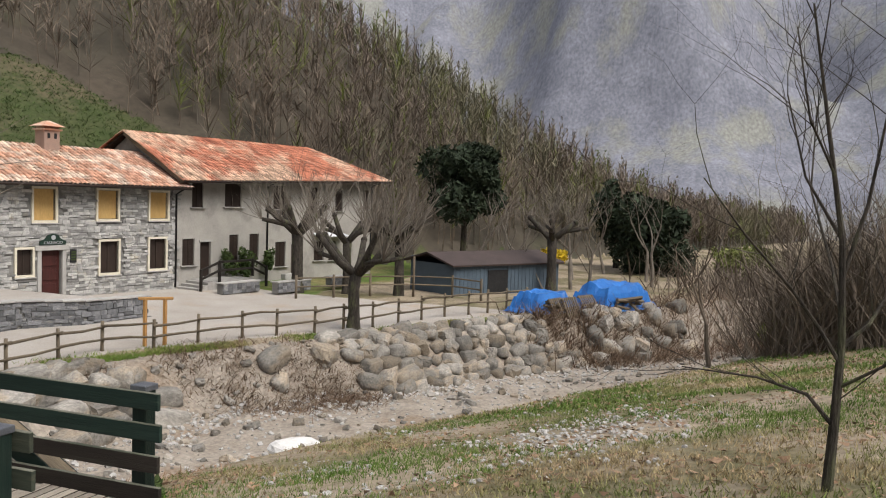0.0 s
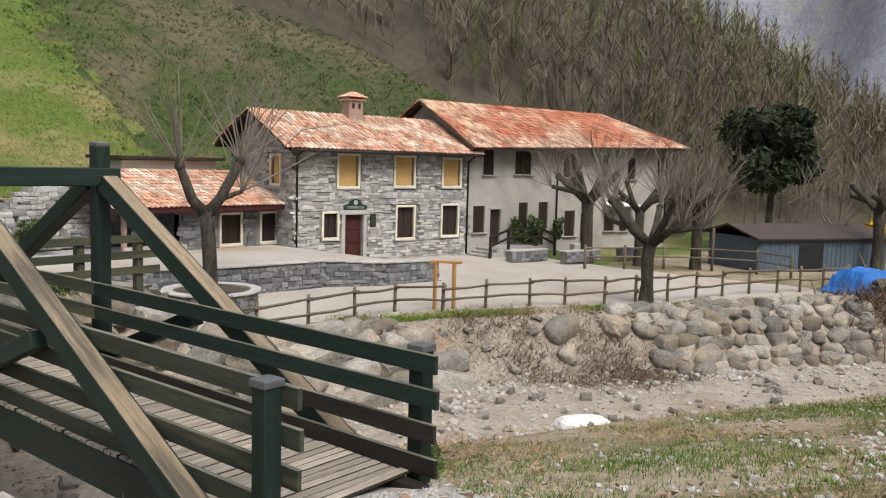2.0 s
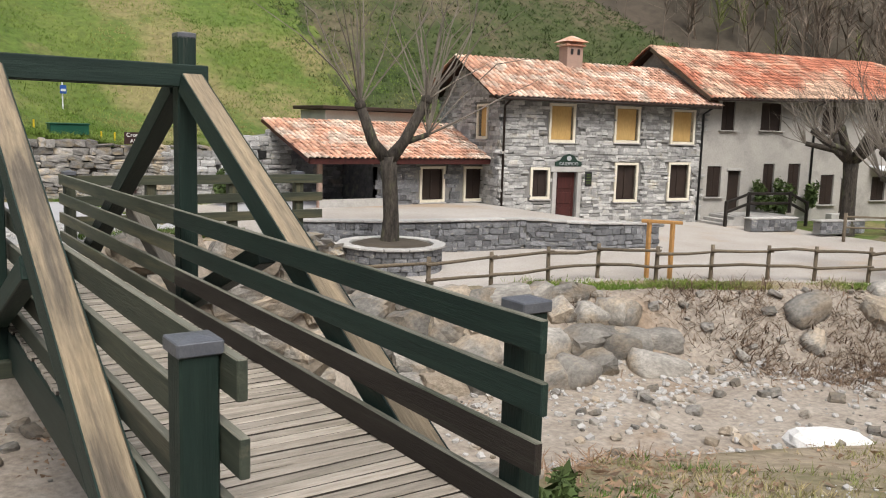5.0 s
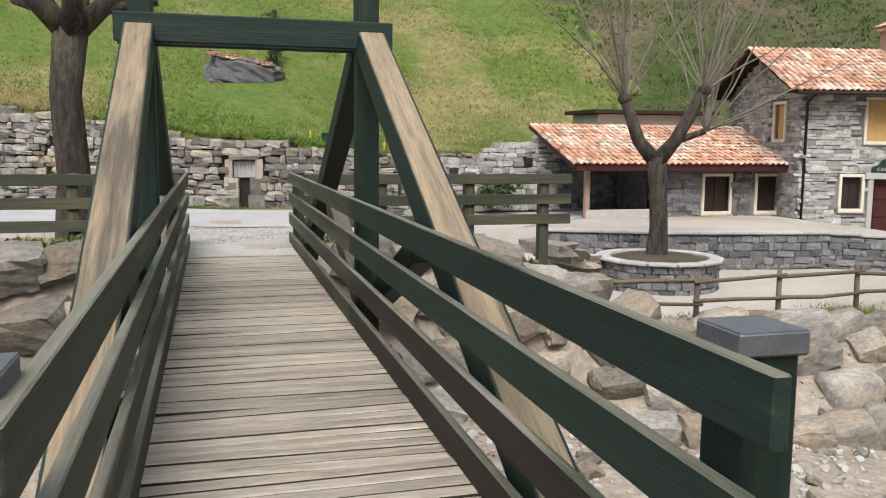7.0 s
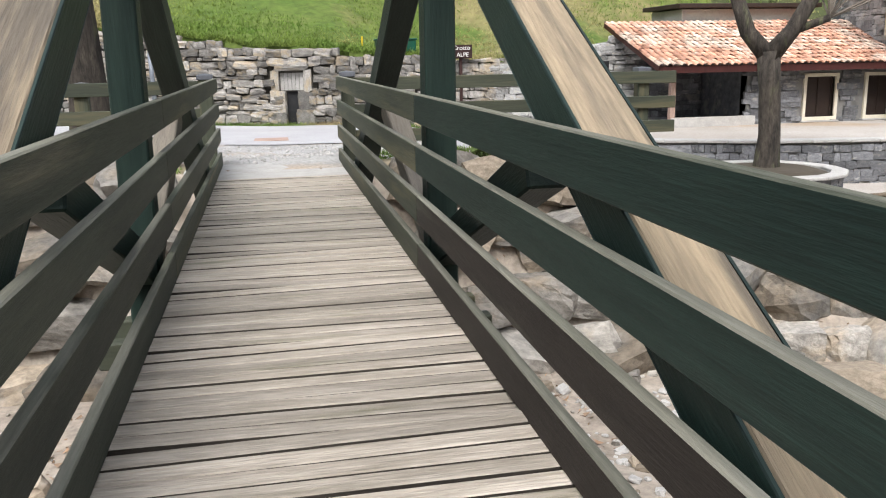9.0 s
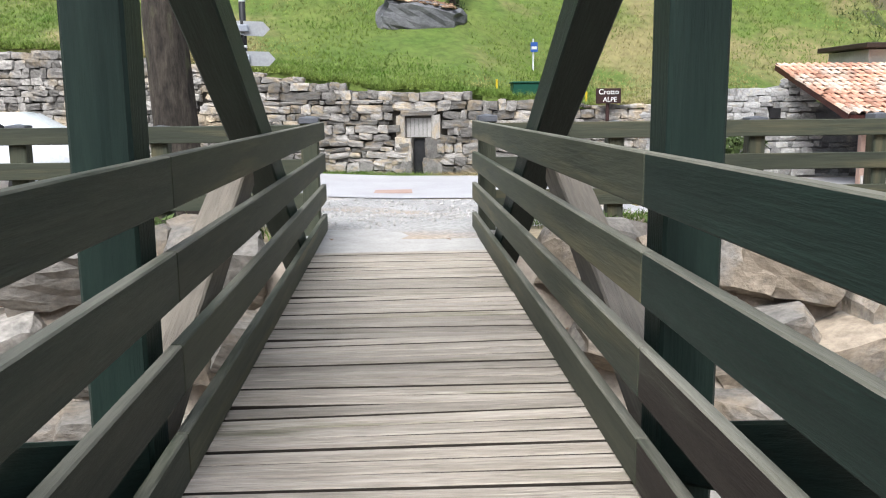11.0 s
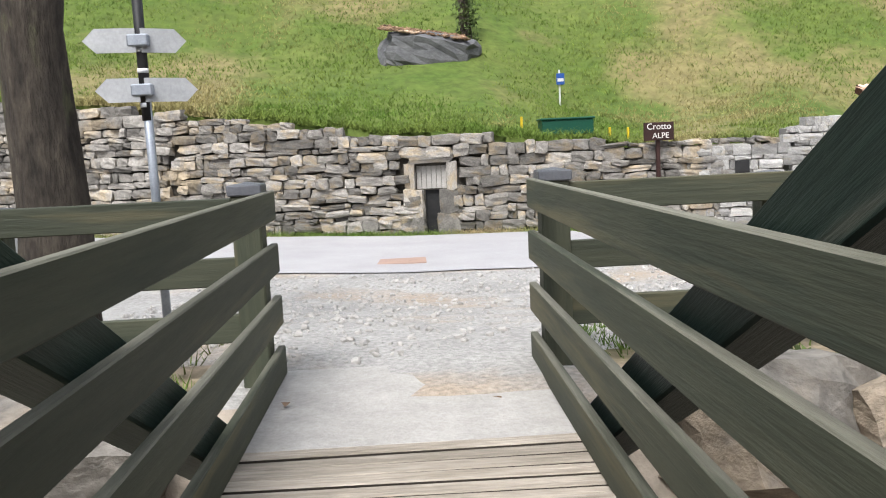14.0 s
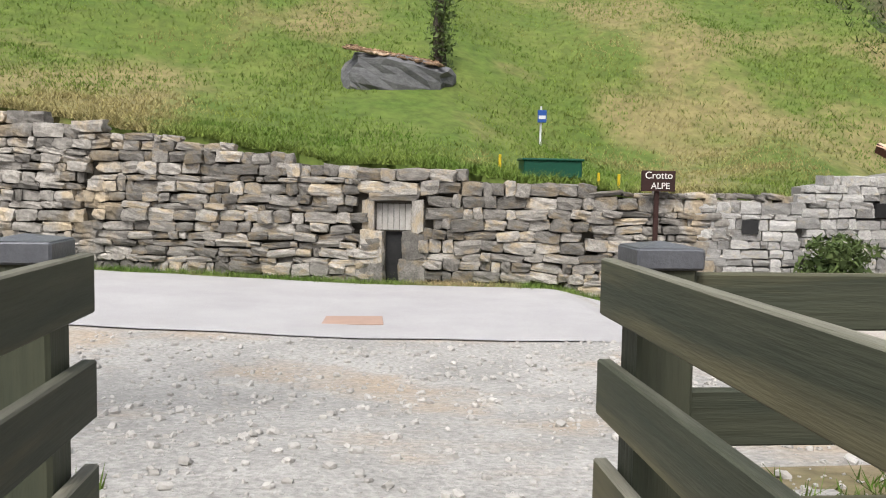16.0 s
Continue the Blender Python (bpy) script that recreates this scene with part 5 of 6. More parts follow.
def foliage(name, center, radii, n, leaf, material, label, category="tree", trunk=True, seed=3, flat=0.5):
    """A crown of small leaf tufts with gaps on a trunk with limbs."""
    r = np.random.RandomState(seed)
    c = np.array(center, dtype=float)
    gz = ground_z(center[0], center[1])
    t = root(name, center[0], center[1], gz, label, category, "evergreen trees" if trunk else "")
    if trunk:
        bm = bmesh.new()
        tube_bm([(c[0], c[1], gz - 0.2), (c[0] + 0.1, c[1], (gz + c[2]) / 2), tuple(c)], [0.28, 0.22, 0.1], 8, bm)
        for k in range(5):
            e = c + np.array((math.cos(k * 1.26) * radii[0], math.sin(k * 1.26) * radii[1], radii[2] * 0.3)) * 0.7
            tube_bm([tuple(c - np.array((0, 0, radii[2] * 0.5))), tuple(e)], [0.1, 0.03], 5, bm)
        part("trunk", bm, M["bark"], t, "", Matrix())
    lobes = [(c + (r.rand(3) * 2 - 1) * np.array(radii) * 0.62, r.uniform(0.28, 0.52)) for _ in range(16)]
    tri = []
    for _ in range(n):
        lc, ls = lobes[r.randint(16)]
        d = r.normal(size=3)
        d /= np.linalg.norm(d)
        p = lc + d * np.array(radii) * ls * r.uniform(0.6, 1.05)
        u, v = r.normal(size=3), r.normal(size=3)
        tri += [p + u * leaf * 0.5, p + v * leaf * 0.5, p - (u + v) * leaf * 0.4]
    tri_soup("crown", tri, M[material], t, "")
    return t


foliage("evergreen_tree", (51.5, -0.6, 5.0), (4.1, 3.4, 2.9), 13000, 0.27, "dark_leaf", "broad dark evergreen tree at the foot of the hill", seed=4)
foliage("evergreen_tree", (67, -12.6, 0.8), (4.2, 3.6, 3.4), 8000, 0.34, "dark_leaf", "broad dark evergreen tree by the lane", seed=5)
foliage("evergreen_tree", (72, -8.5, 2.2), (2.6, 2.6, 4.0), 5000, 0.34, "dark_leaf", "dark evergreen tree by the lane", seed=9)
foliage("spring_bush", (60, -20, -0.5), (4.5, 3.0, 1.6), 4500, 0.22, "spring_leaf", "bush in fresh yellow-green leaf by the river", "bush", False, 6)
foliage("spring_bush", (38, -22.5, -2.3), (1.8, 1.5, 0.8), 2600, 0.14, "spring_leaf", "bush in fresh yellow-green leaf by the river", "bush", False, 12)
foliage("forsythia_bush", (60, -5.2, -0.6), (1.6, 1.3, 0.8), 2600, 0.2, "yellow_leaf", "bright yellow flowering bush beside the lane", "bush", False, 7)

# bare woods on the hillsides
r = np.random.RandomState(21)
trunks, twigs, green, pale = [], [], [], []
count = 0
while count < 4200:
    x = 24 + 206 * r.rand() ** 1.3
    y = lerp_table(x, FOOT) + 1.0 + 95 * r.rand() ** 1.5
    if y > 158 or y - lerp_table(x, FOOT) < lerp_table(x, WOOD_EDGE) + r.normal() * 1.2:
        continue
    count += 1
    z = ground_z(x, y)
    h = r.uniform(5.5, 10) * (0.7 if x < 52 else 1.0)
    p, q = np.array((x, y, z - 0.3)), np.array((x + r.normal() * 0.5, y + r.normal() * 0.5, z + h))
    w = 0.045 + 0.04 * r.rand()
    s, s2 = np.array((w, 0, 0)), np.array((0, w, 0))
    bucket = pale if r.rand() < 0.12 else trunks
    bucket += [p - s, p + s, q, p - s2, p + s2, q]
    tw = green if r.rand() < 0.13 else twigs
    n = 44
    f = r.uniform(0.22, 0.98, (n, 1))
    a = p + (q - p) * f
    d = np.concatenate([r.normal(size=(n, 2)) * 0.8, r.uniform(0.4, 1.8, (n, 1))], 1)
    e = a + d / np.linalg.norm(d, axis=1, keepdims=True) * h * (1.02 - f) * r.uniform(0.35, 0.75, (n, 1))
    k = np.concatenate([r.normal(size=(n, 2)), np.zeros((n, 1))], 1) * (0.016 + 0.00032 * x)
    tw.append(np.stack([a - k, a + k, e], 1))
twigs, green = np.concatenate(twigs), np.concatenate(green)
tri_soup("woodland_trunks", trunks, M["forest_twig"], None, "dense leafless woods covering the hillside", "woodland")
tri_soup("woodland_stems", pale, M["twig"], None, "pale grey stems of leafless trees on the hillside", "woodland")
tri_soup("woodland_twigs", twigs, M["forest_twig"], None, "fine brown twigs of the leafless hillside woods", "woodland")
tri_soup("woodland_spring", green, M["spring_leaf"], None, "trees in first yellow-green leaf among bare woods", "woodland")

# ---- grass ----
def grass(name, n, sampler, h, material, label, width=0.012, seed=31, lean=0.5, per=3):
    r = np.random.RandomState(seed)
    t = []
    while len(t) < n * 3:
        x, y = sampler(r)
        if x is None:
            continue
        z = ground_z(x, y)
        for _ in range(per):
            bx, by = x + r.normal() * width * 4, y + r.normal() * width * 4
            a = r.rand() * math.tau
            s = np.array((math.cos(a), math.sin(a), 0)) * width
            b = np.array((bx, by, z - 0.01))
            e = b + np.array((r.normal() * lean, r.normal() * lean, 1.0)) * h * r.uniform(0.4, 1.2)
            t += [b - s, b + s, e]
    tri_soup(name, t, material, None, label, "grass")


def meadow(r):
    x, y = r.uniform(-11, 16), r.uniform(-25, -12)
    if y > lerp_table(x, NEAR_EDGE) + 0.3 or noise.noise((x * 0.45, y * 0.45, 1)) + 0.4 * noise.noise((x * 1.7, y * 1.7, 1)) < r.uniform(-0.35, 0.3) or (abs(x + 0.1 - 0.3 * (y + 14)) < 1.1 and y > -16.5) or (abs(x) < 1.3 and y > -14.6):
        return None, None
    return x, y


def meadow_far(r):
    x, y = r.uniform(10, 40), r.uniform(-36, -15)
    return (x, y) if y < lerp_table(x, NEAR_EDGE) and noise.noise((x * 0.3, y * 0.3, 1)) > r.uniform(-0.4, 0.2) else (None, None)


def bank_strip(r):
    x = r.uniform(8, 36)
    y = lerp_table(x, FAR_EDGE) + abs(r.normal()) * 0.5 - 0.15
    return (x, y) if noise.noise((x * 0.5, y * 0.5, 4)) > r.uniform(-0.4, 0.4) else (None, None)


def hill(r):
    x = r.uniform(-16, 26)
    y = lerp_table(x, FOOT) + 0.5 + 26 * r.rand() ** 1.4
    return (x, y) if noise.noise((x * 0.25, y * 0.25, 8)) > r.uniform(-0.5, 0.3) else (None, None)


def verge(r):
    if r.rand() < 0.5:
        x = r.uniform(-12, 9)
        return x, lerp_table(x, FOOT) - 0.35 - abs(r.normal()) * 0.22
    x = r.choice((-1, 1)) * r.uniform(1.3, 6)
    y = r.uniform(-0.6, 1.6)
    return (x, y) if noise.noise((x * 0.8, y * 0.8, 2)) > r.uniform(-0.3, 0.4) else (None, None)


grass("meadow_grass", 90000, meadow, 0.09, M["blade"], "patchy short meadow grass with dry straw", 0.007)
grass("meadow_grass", 26000, meadow_far, 0.11, M["blade"], "patchy short meadow grass with dry straw", 0.02, 32)
grass("bank_grass", 20000, bank_strip, 0.12, M["hill_blade"], "green grass strip along the fence", 0.014, 33)
grass("hill_grass", 170000, hill, 0.12, M["hill_blade"], "lush uneven grass on the hillside", 0.017, 34)
grass("verge_grass", 12000, verge, 0.13, M["blade"], "tufts of grass beside the lane and bridge", 0.009, 35)
grass("wall_grass", 9000, lambda r: (lambda x: (x, lerp_table(x, FOOT) + 0.35 + abs(r.normal()) * 0.25))(r.uniform(-14, 10)), 0.26, M["hill_blade"], "grass hanging over the top of the wall", 0.013, 36, 0.8)

grass("scrub_tufts", 34000, lambda r: (lambda x: (x, lerp_table(x, FOOT) + 1.5 + 0.95 * lerp_table(x, WOOD_EDGE) * r.rand()))(r.uniform(18, 51)), 0.22, M["shrub_leaf"], "rough dark green tufts on the slope", 0.035, 37, 0.9, 6)
r = np.random.RandomState(44)
flakes = []
while len(flakes) < 3 * 15000:
    u = r.rand()
    if u < 0.75:
        x, y = r.uniform(-9, 26), r.uniform(-24, -12)
        if y > lerp_table(x, NEAR_EDGE) + 1.2 or noise.noise((x * 0.4, y * 0.4, 21)) < r.uniform(-0.3, 0.35):
            continue
    else:
        x = r.uniform(-6, 26)
        y = lerp_table(x, FAR_EDGE) - r.rand() * 4
        if noise.noise((x * 0.5, y * 0.5, 22)) < r.uniform(-0.2, 0.4):
            continue
    p = np.array((x, y, ground_z(x, y) + 0.02))
    s = r.uniform(0.02, 0.055)
    flakes += [p + r.normal(size=3) * (s, s, s * 0.4), p + r.normal(size=3) * (s, s, s * 0.4), p + r.normal(size=3) * (s, s, s * 0.4)]
tri_soup("leaf_litter", flakes, M["dead_leaf"], None, "dry brown leaves scattered over meadow and bank", "leaves")

for i, (x, y, w) in enumerate(((-2.7, -0.45, 0.5), (-3.6, -0.3, 0.4), (-1.9, -0.55, 0.3), (2.3, -0.5, 0.35), (3.4, -0.3, 0.45), (1.9, -13.4, 0.25), (-1.8, -12.9, 0.3), (4.6, 0.7, 0.4), (5.4, -0.4, 0.35))):
    foliage("leafy_weed", (x, y, ground_z(x, y) + 0.1), (w, w * 0.7, 0.16), 420, 0.075, "shrub_leaf", "low clump of fresh green weeds on the bank", "plant", False, 200 + i)

# ---- rustic fence along the bank ----
rf = root("rustic_fence", 14, -1.5, -1.7, "rustic fence of round chestnut poles along the bank", "fence")
FP = [(6.96, -0.9), (8.87, -1.15), (10.84, -1.1), (12.9, -0.95), (14.68, -1.0), (15.85, -2.1), (17.7, -2.5), (19.25, -3.3), (20.4, -4.05), (21.85, -4.85), (23.24, -5.4), (24.5, -6.1), (26.1, -6.55), (27.65, -7.0), (29.25, -7.5), (30.9, -8.1), (32.0, -8.7), (33.2, -9.3), (34.4, -10.0)]
rng = random.Random(3)
for i, (x, y) in enumerate(FP):
    g = ground_z(x, y)
    pole("post", (x, y, g - 0.3), (x + rng.uniform(-0.04, 0.04), y, -0.62), 0.06, M["old_wood"], rf, "", 7, 0.055, 0.15)
    if i:
        px, py = FP[i - 1]
        for zz in (-0.78, -1.22):
            a, b = Vector((px - 0.1, py - 0.07, zz + rng.uniform(-0.05, 0.05))), Vector((x + 0.1, y - 0.07, zz + rng.uniform(-0.05, 0.05)))
            mid = a.lerp(b, 0.5) + Vector((0, 0, rng.uniform(-0.05, 0.05)))
            part("rail", tube_bm([a, mid, b], [0.048, 0.043, 0.036], 7, None, 0.12), M["old_wood"], rf, "", Matrix(), True)
stand = root("timber_frame", 16.4, -1.6, ground_z(16.4, -1.6), "new yellow timber frame of two posts and a crossbar", "frame")
for x, y in ((16.2, -1.45), (16.62, -1.94)):
    timber("post", (x, y, ground_z(x, y) - 0.2), (x, y, 0.02), 0.11, 0.11, M["new_wood"], stand)
timber("crossbar", (16.05, -1.28, 0.0), (16.8, -2.14, 0.0), 0.13, 0.09, M["new_wood"], stand)
yard = root("yard_fence", 33, -1, -1.7, "pole fence round the gravel yard", "fence")
YP = [(31.5, 1.6), (33.2, 0.3), (35.0, -1.0), (36.6, -2.9), (37.2, -5.0), (36.2, -7.0)]
for i, (x, y) in enumerate(YP):
    pole("post", (x, y, -2.0), (x, y, -0.55 if i != 3 else 0.4), 0.07, M["old_wood"], yard, "", 7)
    if i:
        for zz in (-0.7, -1.15):
            pole("rail", (YP[i - 1][0], YP[i - 1][1], zz), (x, y, zz), 0.045, M["old_wood"], yard, "", 6)

# ---- garden walls and planters ----
gw = root("garden_wall", 15, 4.9, -1.6, "low grey stone garden wall with pale coping", "wall")
GP = [(8.4, 6.3), (11.7, 5.1), (16.7, 4.6), (18.6, 3.4), (21.7, 2.95)]
tops = [-0.55, -0.58, -0.62, -0.72, -0.8]
poses = []
for i in range(4):
    m, ln = wall_frame(GP[i], GP[i + 1])
    t0, t1 = tops[i], tops[i + 1]
    top = lambda u: t0 + (t1 - t0) * u / ln
    part("core", core_bm(ln, top, lambda u: -1.75, 0.04, 0.34), M["mortar"], gw, "", m)
    for c, z, w, h in courses(ln, lambda u: top(u) - 0.03, lambda u: -1.65, rng, 0.32, 0.16):
        poses.append(m @ Matrix.Translation((c, 0.03, z)) @ Matrix.Diagonal((w, 0.12, h, 1)))
    u = 0.0
    while u < ln - 0.05:
        w = min(rng.uniform(0.6, 1.1), ln - u)
        part("coping_slab", box_bm(w - 0.012, 0.5, 0.07, (u + w / 2, 0.17, top(u + w / 2) + 0.036), 0.012), M["coping"], gw, "pale coping slab", m)
        u += w
lay(gw, "stone", FACE_D, poses, 220)
# steps and low walls at the end of the terrace
st = root("stone_steps", 8.3, 3.6, -1.2, "rough stone steps beside the garden wall", "steps")
for k in range(5):
    part("step", stone_mesh(210 + k, M["stone"], round_=0.08, rough=0.06), None, st, "", Matrix.Translation((7.4 + 0.42 * k, 3.2 + 0.2 * k, -0.62 - 0.17 * k)) @ pose(0, 0, 0, 0, 0, 20) @ Matrix.Diagonal((0.6, 1.5, 0.3, 1)))
pl = root("round_planter", 10.3, 3.0, -1.6, "round stone planter with pale coping and soil", "planter")
bm = bmesh.new()
bmesh.ops.create_cone(bm, cap_ends=True, segments=28, radius1=1.4, radius2=1.4, depth=0.85)
part("planter_wall", bm, M["mortar"], pl, "", Matrix.Translation((10.3, 2.95, -1.35)))
poses = []
for k in range(4):
    for a in range(26):
        an = a * math.tau / 26 + k * 0.12
        poses.append(Matrix.Translation((10.3 + 1.4 * math.cos(an), 2.95 + 1.4 * math.sin(an), -1.6 + k * 0.19)) @ pose(0, 0, 0, 0, 0, math.degrees(an) + 90) @ Matrix.Diagonal((0.32, 0.12, 0.17, 1)))
lay(pl, "stone", FACE_D, poses, 104)
for a in range(14):
    an = (a + 0.5) * math.tau / 14
    part("coping_slab", box_bm(0.66, 0.34, 0.07, (0, 0, 0), 0.015), M["coping"], pl, "", Matrix.Translation((10.3 + 1.38 * math.cos(an), 2.95 + 1.38 * math.sin(an), -0.895)) @ pose(0, 0, 0, 0, 0, math.degrees(an) + 90))
bm = bmesh.new()
bmesh.ops.create_cone(bm, cap_ends=True, segments=24, radius1=1.25, radius2=0.9, depth=0.1)
part("soil", bm, M["forest_floor"], pl, "dark soil", Matrix.Translation((10.3, 2.95, -0.89)))

# ---- things by the plastered house ----
ramp = root("ramp_railing", *hp(12, -2, -1.6), "dark timber handrail beside a stepped entrance", "railing")
RP = [(9.9, -1.75, -0.5), (11.2, -1.35, -0.1), (13.7, -1.0, -0.1), (14.8, -1.65, -0.55)]
for u, zb, zt in RP:
    timber("post", hp(u, -2, zb), hp(u, -2, zt + 0.08), 0.13, 0.13, M["brown_wood"], ramp)
for a, b in zip(RP, RP[1:]):
    for dz in (0, -0.45):
        timber("rail", hp(a[0], -2, a[2] + dz), hp(b[0], -2, b[2] + dz), 0.08, 0.12, M["brown_wood"], ramp)
land = root("entrance_steps", *hp(12.3, -1, -1.6), "pale stone landing with steps before the door", "steps")
part("landing", box_bm(3.0, 1.7, 0.5, (12.4, -0.95, -1.38), 0.02), M["coping"], land, "", HM)
for k in range(3):
    part("step", box_bm(0.35, 1.7, 0.15 * (3 - k), (10.75 - 0.33 * k, -0.95, -1.62 + 0.075 * (3 - k)), 0.015), M["coping"], land, "", HM)
for i, (u, v, s) in enumerate(((11.4, -3.2, 1.0), (14.0, -4.6, 1.0), (18.5, -4.6, 1.0))):
    w = root("low_wall", *hp(u, v, -1.65), "low stone planter wall on the yard", "wall", "low yard walls")
    part("core", box_bm(2.6, 0.45, 0.55, (u, v, -1.4), 0.02), M["mortar"], w, "", HM)
    for k in range(8):
        for j in range(3):
            part("stone", FACE_D[(k + j) % 8], None, w, "", HM @ Matrix.Translation((u - 1.15 + k * 0.33, v - 0.22, -1.55 + j * 0.17)) @ Matrix.Diagonal((0.32, 0.1, 0.16, 1)))
    part("coping_slab", box_bm(2.75, 0.6, 0.07, (u, v, -1.08), 0.015), M["coping"], w, "", HM)
for u, s in ((13.35, 0.55), (14.7, 0.75), (16.6, 0.5)):
    c = hp(u, -0.55, -0.3)
    foliage("climbing_shrub", (c.x, c.y, c.z), (s, s * 0.7, 1.0 * s + 0.3), 900, 0.13, "shrub_leaf", "green shrub against the plastered wall", "shrub", False, int(u * 10))
pot = root("flower_trough", *hp(17.9, -0.9, -1.55), "small stone trough with plants by the wall", "planter")
part("trough", box_bm(0.9, 0.4, 0.35, (17.9, -0.9, -1.38), 0.03), M["coping"], pot, "", HM)
hs = root("house_sign", *hp(2.65, -0.08, 1.3), "arched dark green sign above the red door", "sign")
bm = bmesh.new()
prof = [(-0.66, 0), (0.66, 0), (0.66, 0.17), (0.42, 0.26), (0.26, 0.45), (0, 0.53), (-0.26, 0.45), (-0.42, 0.26), (-0.66, 0.17)]
f0 = [bm.verts.new((a, -0.09, b)) for a, b in prof]
f1 = [bm.verts.new((a, -0.14, b)) for a, b in prof]
bm.faces.new(f0), bm.faces.new(f1)
for k in range(len(prof)):
    bm.faces.new((f0[k], f0[(k + 1) % len(prof)], f1[(k + 1) % len(prof)], f1[k]))
part("panel", bm, M["sign_green"], hs, "", HM @ Matrix.Translation((2.65, -0.02, 0.98)))
part("emblem", tube_bm([(0, -0.15, 0.34), (0, -0.17, 0.34)], [0.11, 0.11], 12), M["sign_grey"], hs, "pale round emblem", HM @ Matrix.Translation((2.65, -0.02, 0.98)))


def lettering(text, size, m, parent, material, align="CENTER"):
    cu = bpy.data.curves.new("lettering", "FONT")
    cu.body, cu.size, cu.align_x, cu.extrude = text, size, align, 0.004
    ob = bpy.data.objects.new("tmp_text", cu)
    scene.collection.objects.link(ob)
    me = bpy.data.meshes.new_from_object(ob.evaluated_get(bpy.context.evaluated_depsgraph_get()))
    bpy.data.objects.remove(ob)
    me.materials.clear()
    me.materials.append(material)
    return part("lettering", me, None, parent, "pale lettering", m)


lettering("CASEIFICIO", 0.19, HM @ Matrix.Translation((2.65, -0.175, 1.02)) @ pose(0, 0, 0, 90, 0, 0), hs, M["sign_grey"])
bd = root("notice_board", *hp(3.75, -0.1, 0.3), "small dark notice board beside the red door", "sign")
part("panel", box_bm(0.34, 0.05, 0.62, (3.72, -0.12, 0.42), 0.01), M["black_paint_and_shade"], bd, "", HM)
for k in range(4):
    part("text_bar", box_bm(0.24, 0.01, 0.05, (3.72, -0.15, 0.25 + k * 0.12)), M["shrub_leaf"], bd, "", HM)

# ---- signpost, signs and box by the lane ----
sp = root("signpost", -1.9, 0.75, ground_z(-1.9, 0.75), "galvanised pole with four pale direction arrows", "signpost")
part("pole", tube_bm([(-1.9, 0.75, -0.3), (-1.93, 0.75, 2.95)], [0.036, 0.036], 10), M["galvanised"], sp, "", Matrix(), True)
part("pole_band", tube_bm([(-1.926, 0.75, 1.9), (-1.932, 0.75, 2.97)], [0.041, 0.041], 10), M["black_paint_and_shade"], sp, "black painted top with white bands", Matrix(), True)
for z in (2.0, 2.12, 2.26, 2.42, 2.82):
    part("white_band", tube_bm([(-1.93, 0.75, z), (-1.93, 0.75, z + 0.035)], [0.043, 0.043], 10), M["sign_white"], sp, "", Matrix(), True)
for z, tilt, lens in ((2.5, 0.0, (0.4, 0.36)), (2.13, 0.0, (0.34, 0.42))):
    for side, ln in ((-1, lens[0]), (1, lens[1])):
        bm = bmesh.new()
        prof = [(0.02, -0.09), (ln - 0.09, -0.09), (ln, 0), (ln - 0.09, 0.09), (0.02, 0.09)]
        f0 = [bm.verts.new((a * side, -0.008, b)) for a, b in prof]
        f1 = [bm.verts.new((a * side, 0.008, b)) for a, b in prof]
        bm.faces.new(f0), bm.faces.new(f1)
        for k in range(5):
            bm.faces.new((f0[k], f0[(k + 1) % 5], f1[(k + 1) % 5], f1[k]))
        part("arrow", bm, M["sign_grey"], sp, "white direction arrow", pose(-1.93, 0.69, z, 0, 0, 28 if side > 0 else 8))
    part("clamp", box_bm(0.16, 0.12, 0.09, (-1.93, 0.72, z), 0.01), M["galvanised"], sp, "", Matrix())

cs = root("wooden_sign", 6.5, 14.75, 0.4, "dark brown wooden sign with white lettering on a post", "sign")
part("board", box_bm(0.74, 0.05, 0.44, (0, 0, 0), 0.01), M["sign_brown"], cs, "", Matrix.Translation((6.2, 14.7, 1.75)))
timber("post", (6.2, 14.78, -0.3), (6.2, 14.78, 1.7), 0.1, 0.08, M["sign_brown"], cs)
lettering("Crotto", 0.21, Matrix.Translation((6.2, 14.66, 1.8)) @ pose(0, 0, 0, 90, 0, 0), cs, M["letter"])
lettering("ALPE", 0.19, Matrix.Translation((6.24, 14.66, 1.585)) @ pose(0, 0, 0, 90, 0, 0), cs, M["letter"])

gb = root("green_box", 4.5, 16.6, ground_z(4.5, 16.6), "low green metal utility box behind the wall", "box")
part("body", box_bm(1.36, 0.7, 0.4, (0, 0, 0), 0.02), M["box_green"], gb, "", Matrix.Translation((4.3, 16.7, ground_z(4.5, 16.7) + 0.2)))
part("lid", box_bm(1.44, 0.78, 0.06, (0, 0, 0), 0.02), M["box_green"], gb, "", Matrix.Translation((4.3, 16.7, ground_z(4.5, 16.7) + 0.42)))
for x in (3.2, 5.6, 6.1):
    mk = root("marker_post", x, 17.2, ground_z(x, 17.2), "short yellow marker post", "post", "yellow marker posts")
    part("post", box_bm(0.06, 0.06, 0.34, (x, 17.2, ground_z(x, 17.2) + 0.14), 0.01), M["yellow_leaf"], mk, "", Matrix())
inf = root("blue_sign", 5.1, 21.8, ground_z(5.1, 21.8), "small blue and white sign on a pale post", "sign")
zi = ground_z(5.1, 21.8)
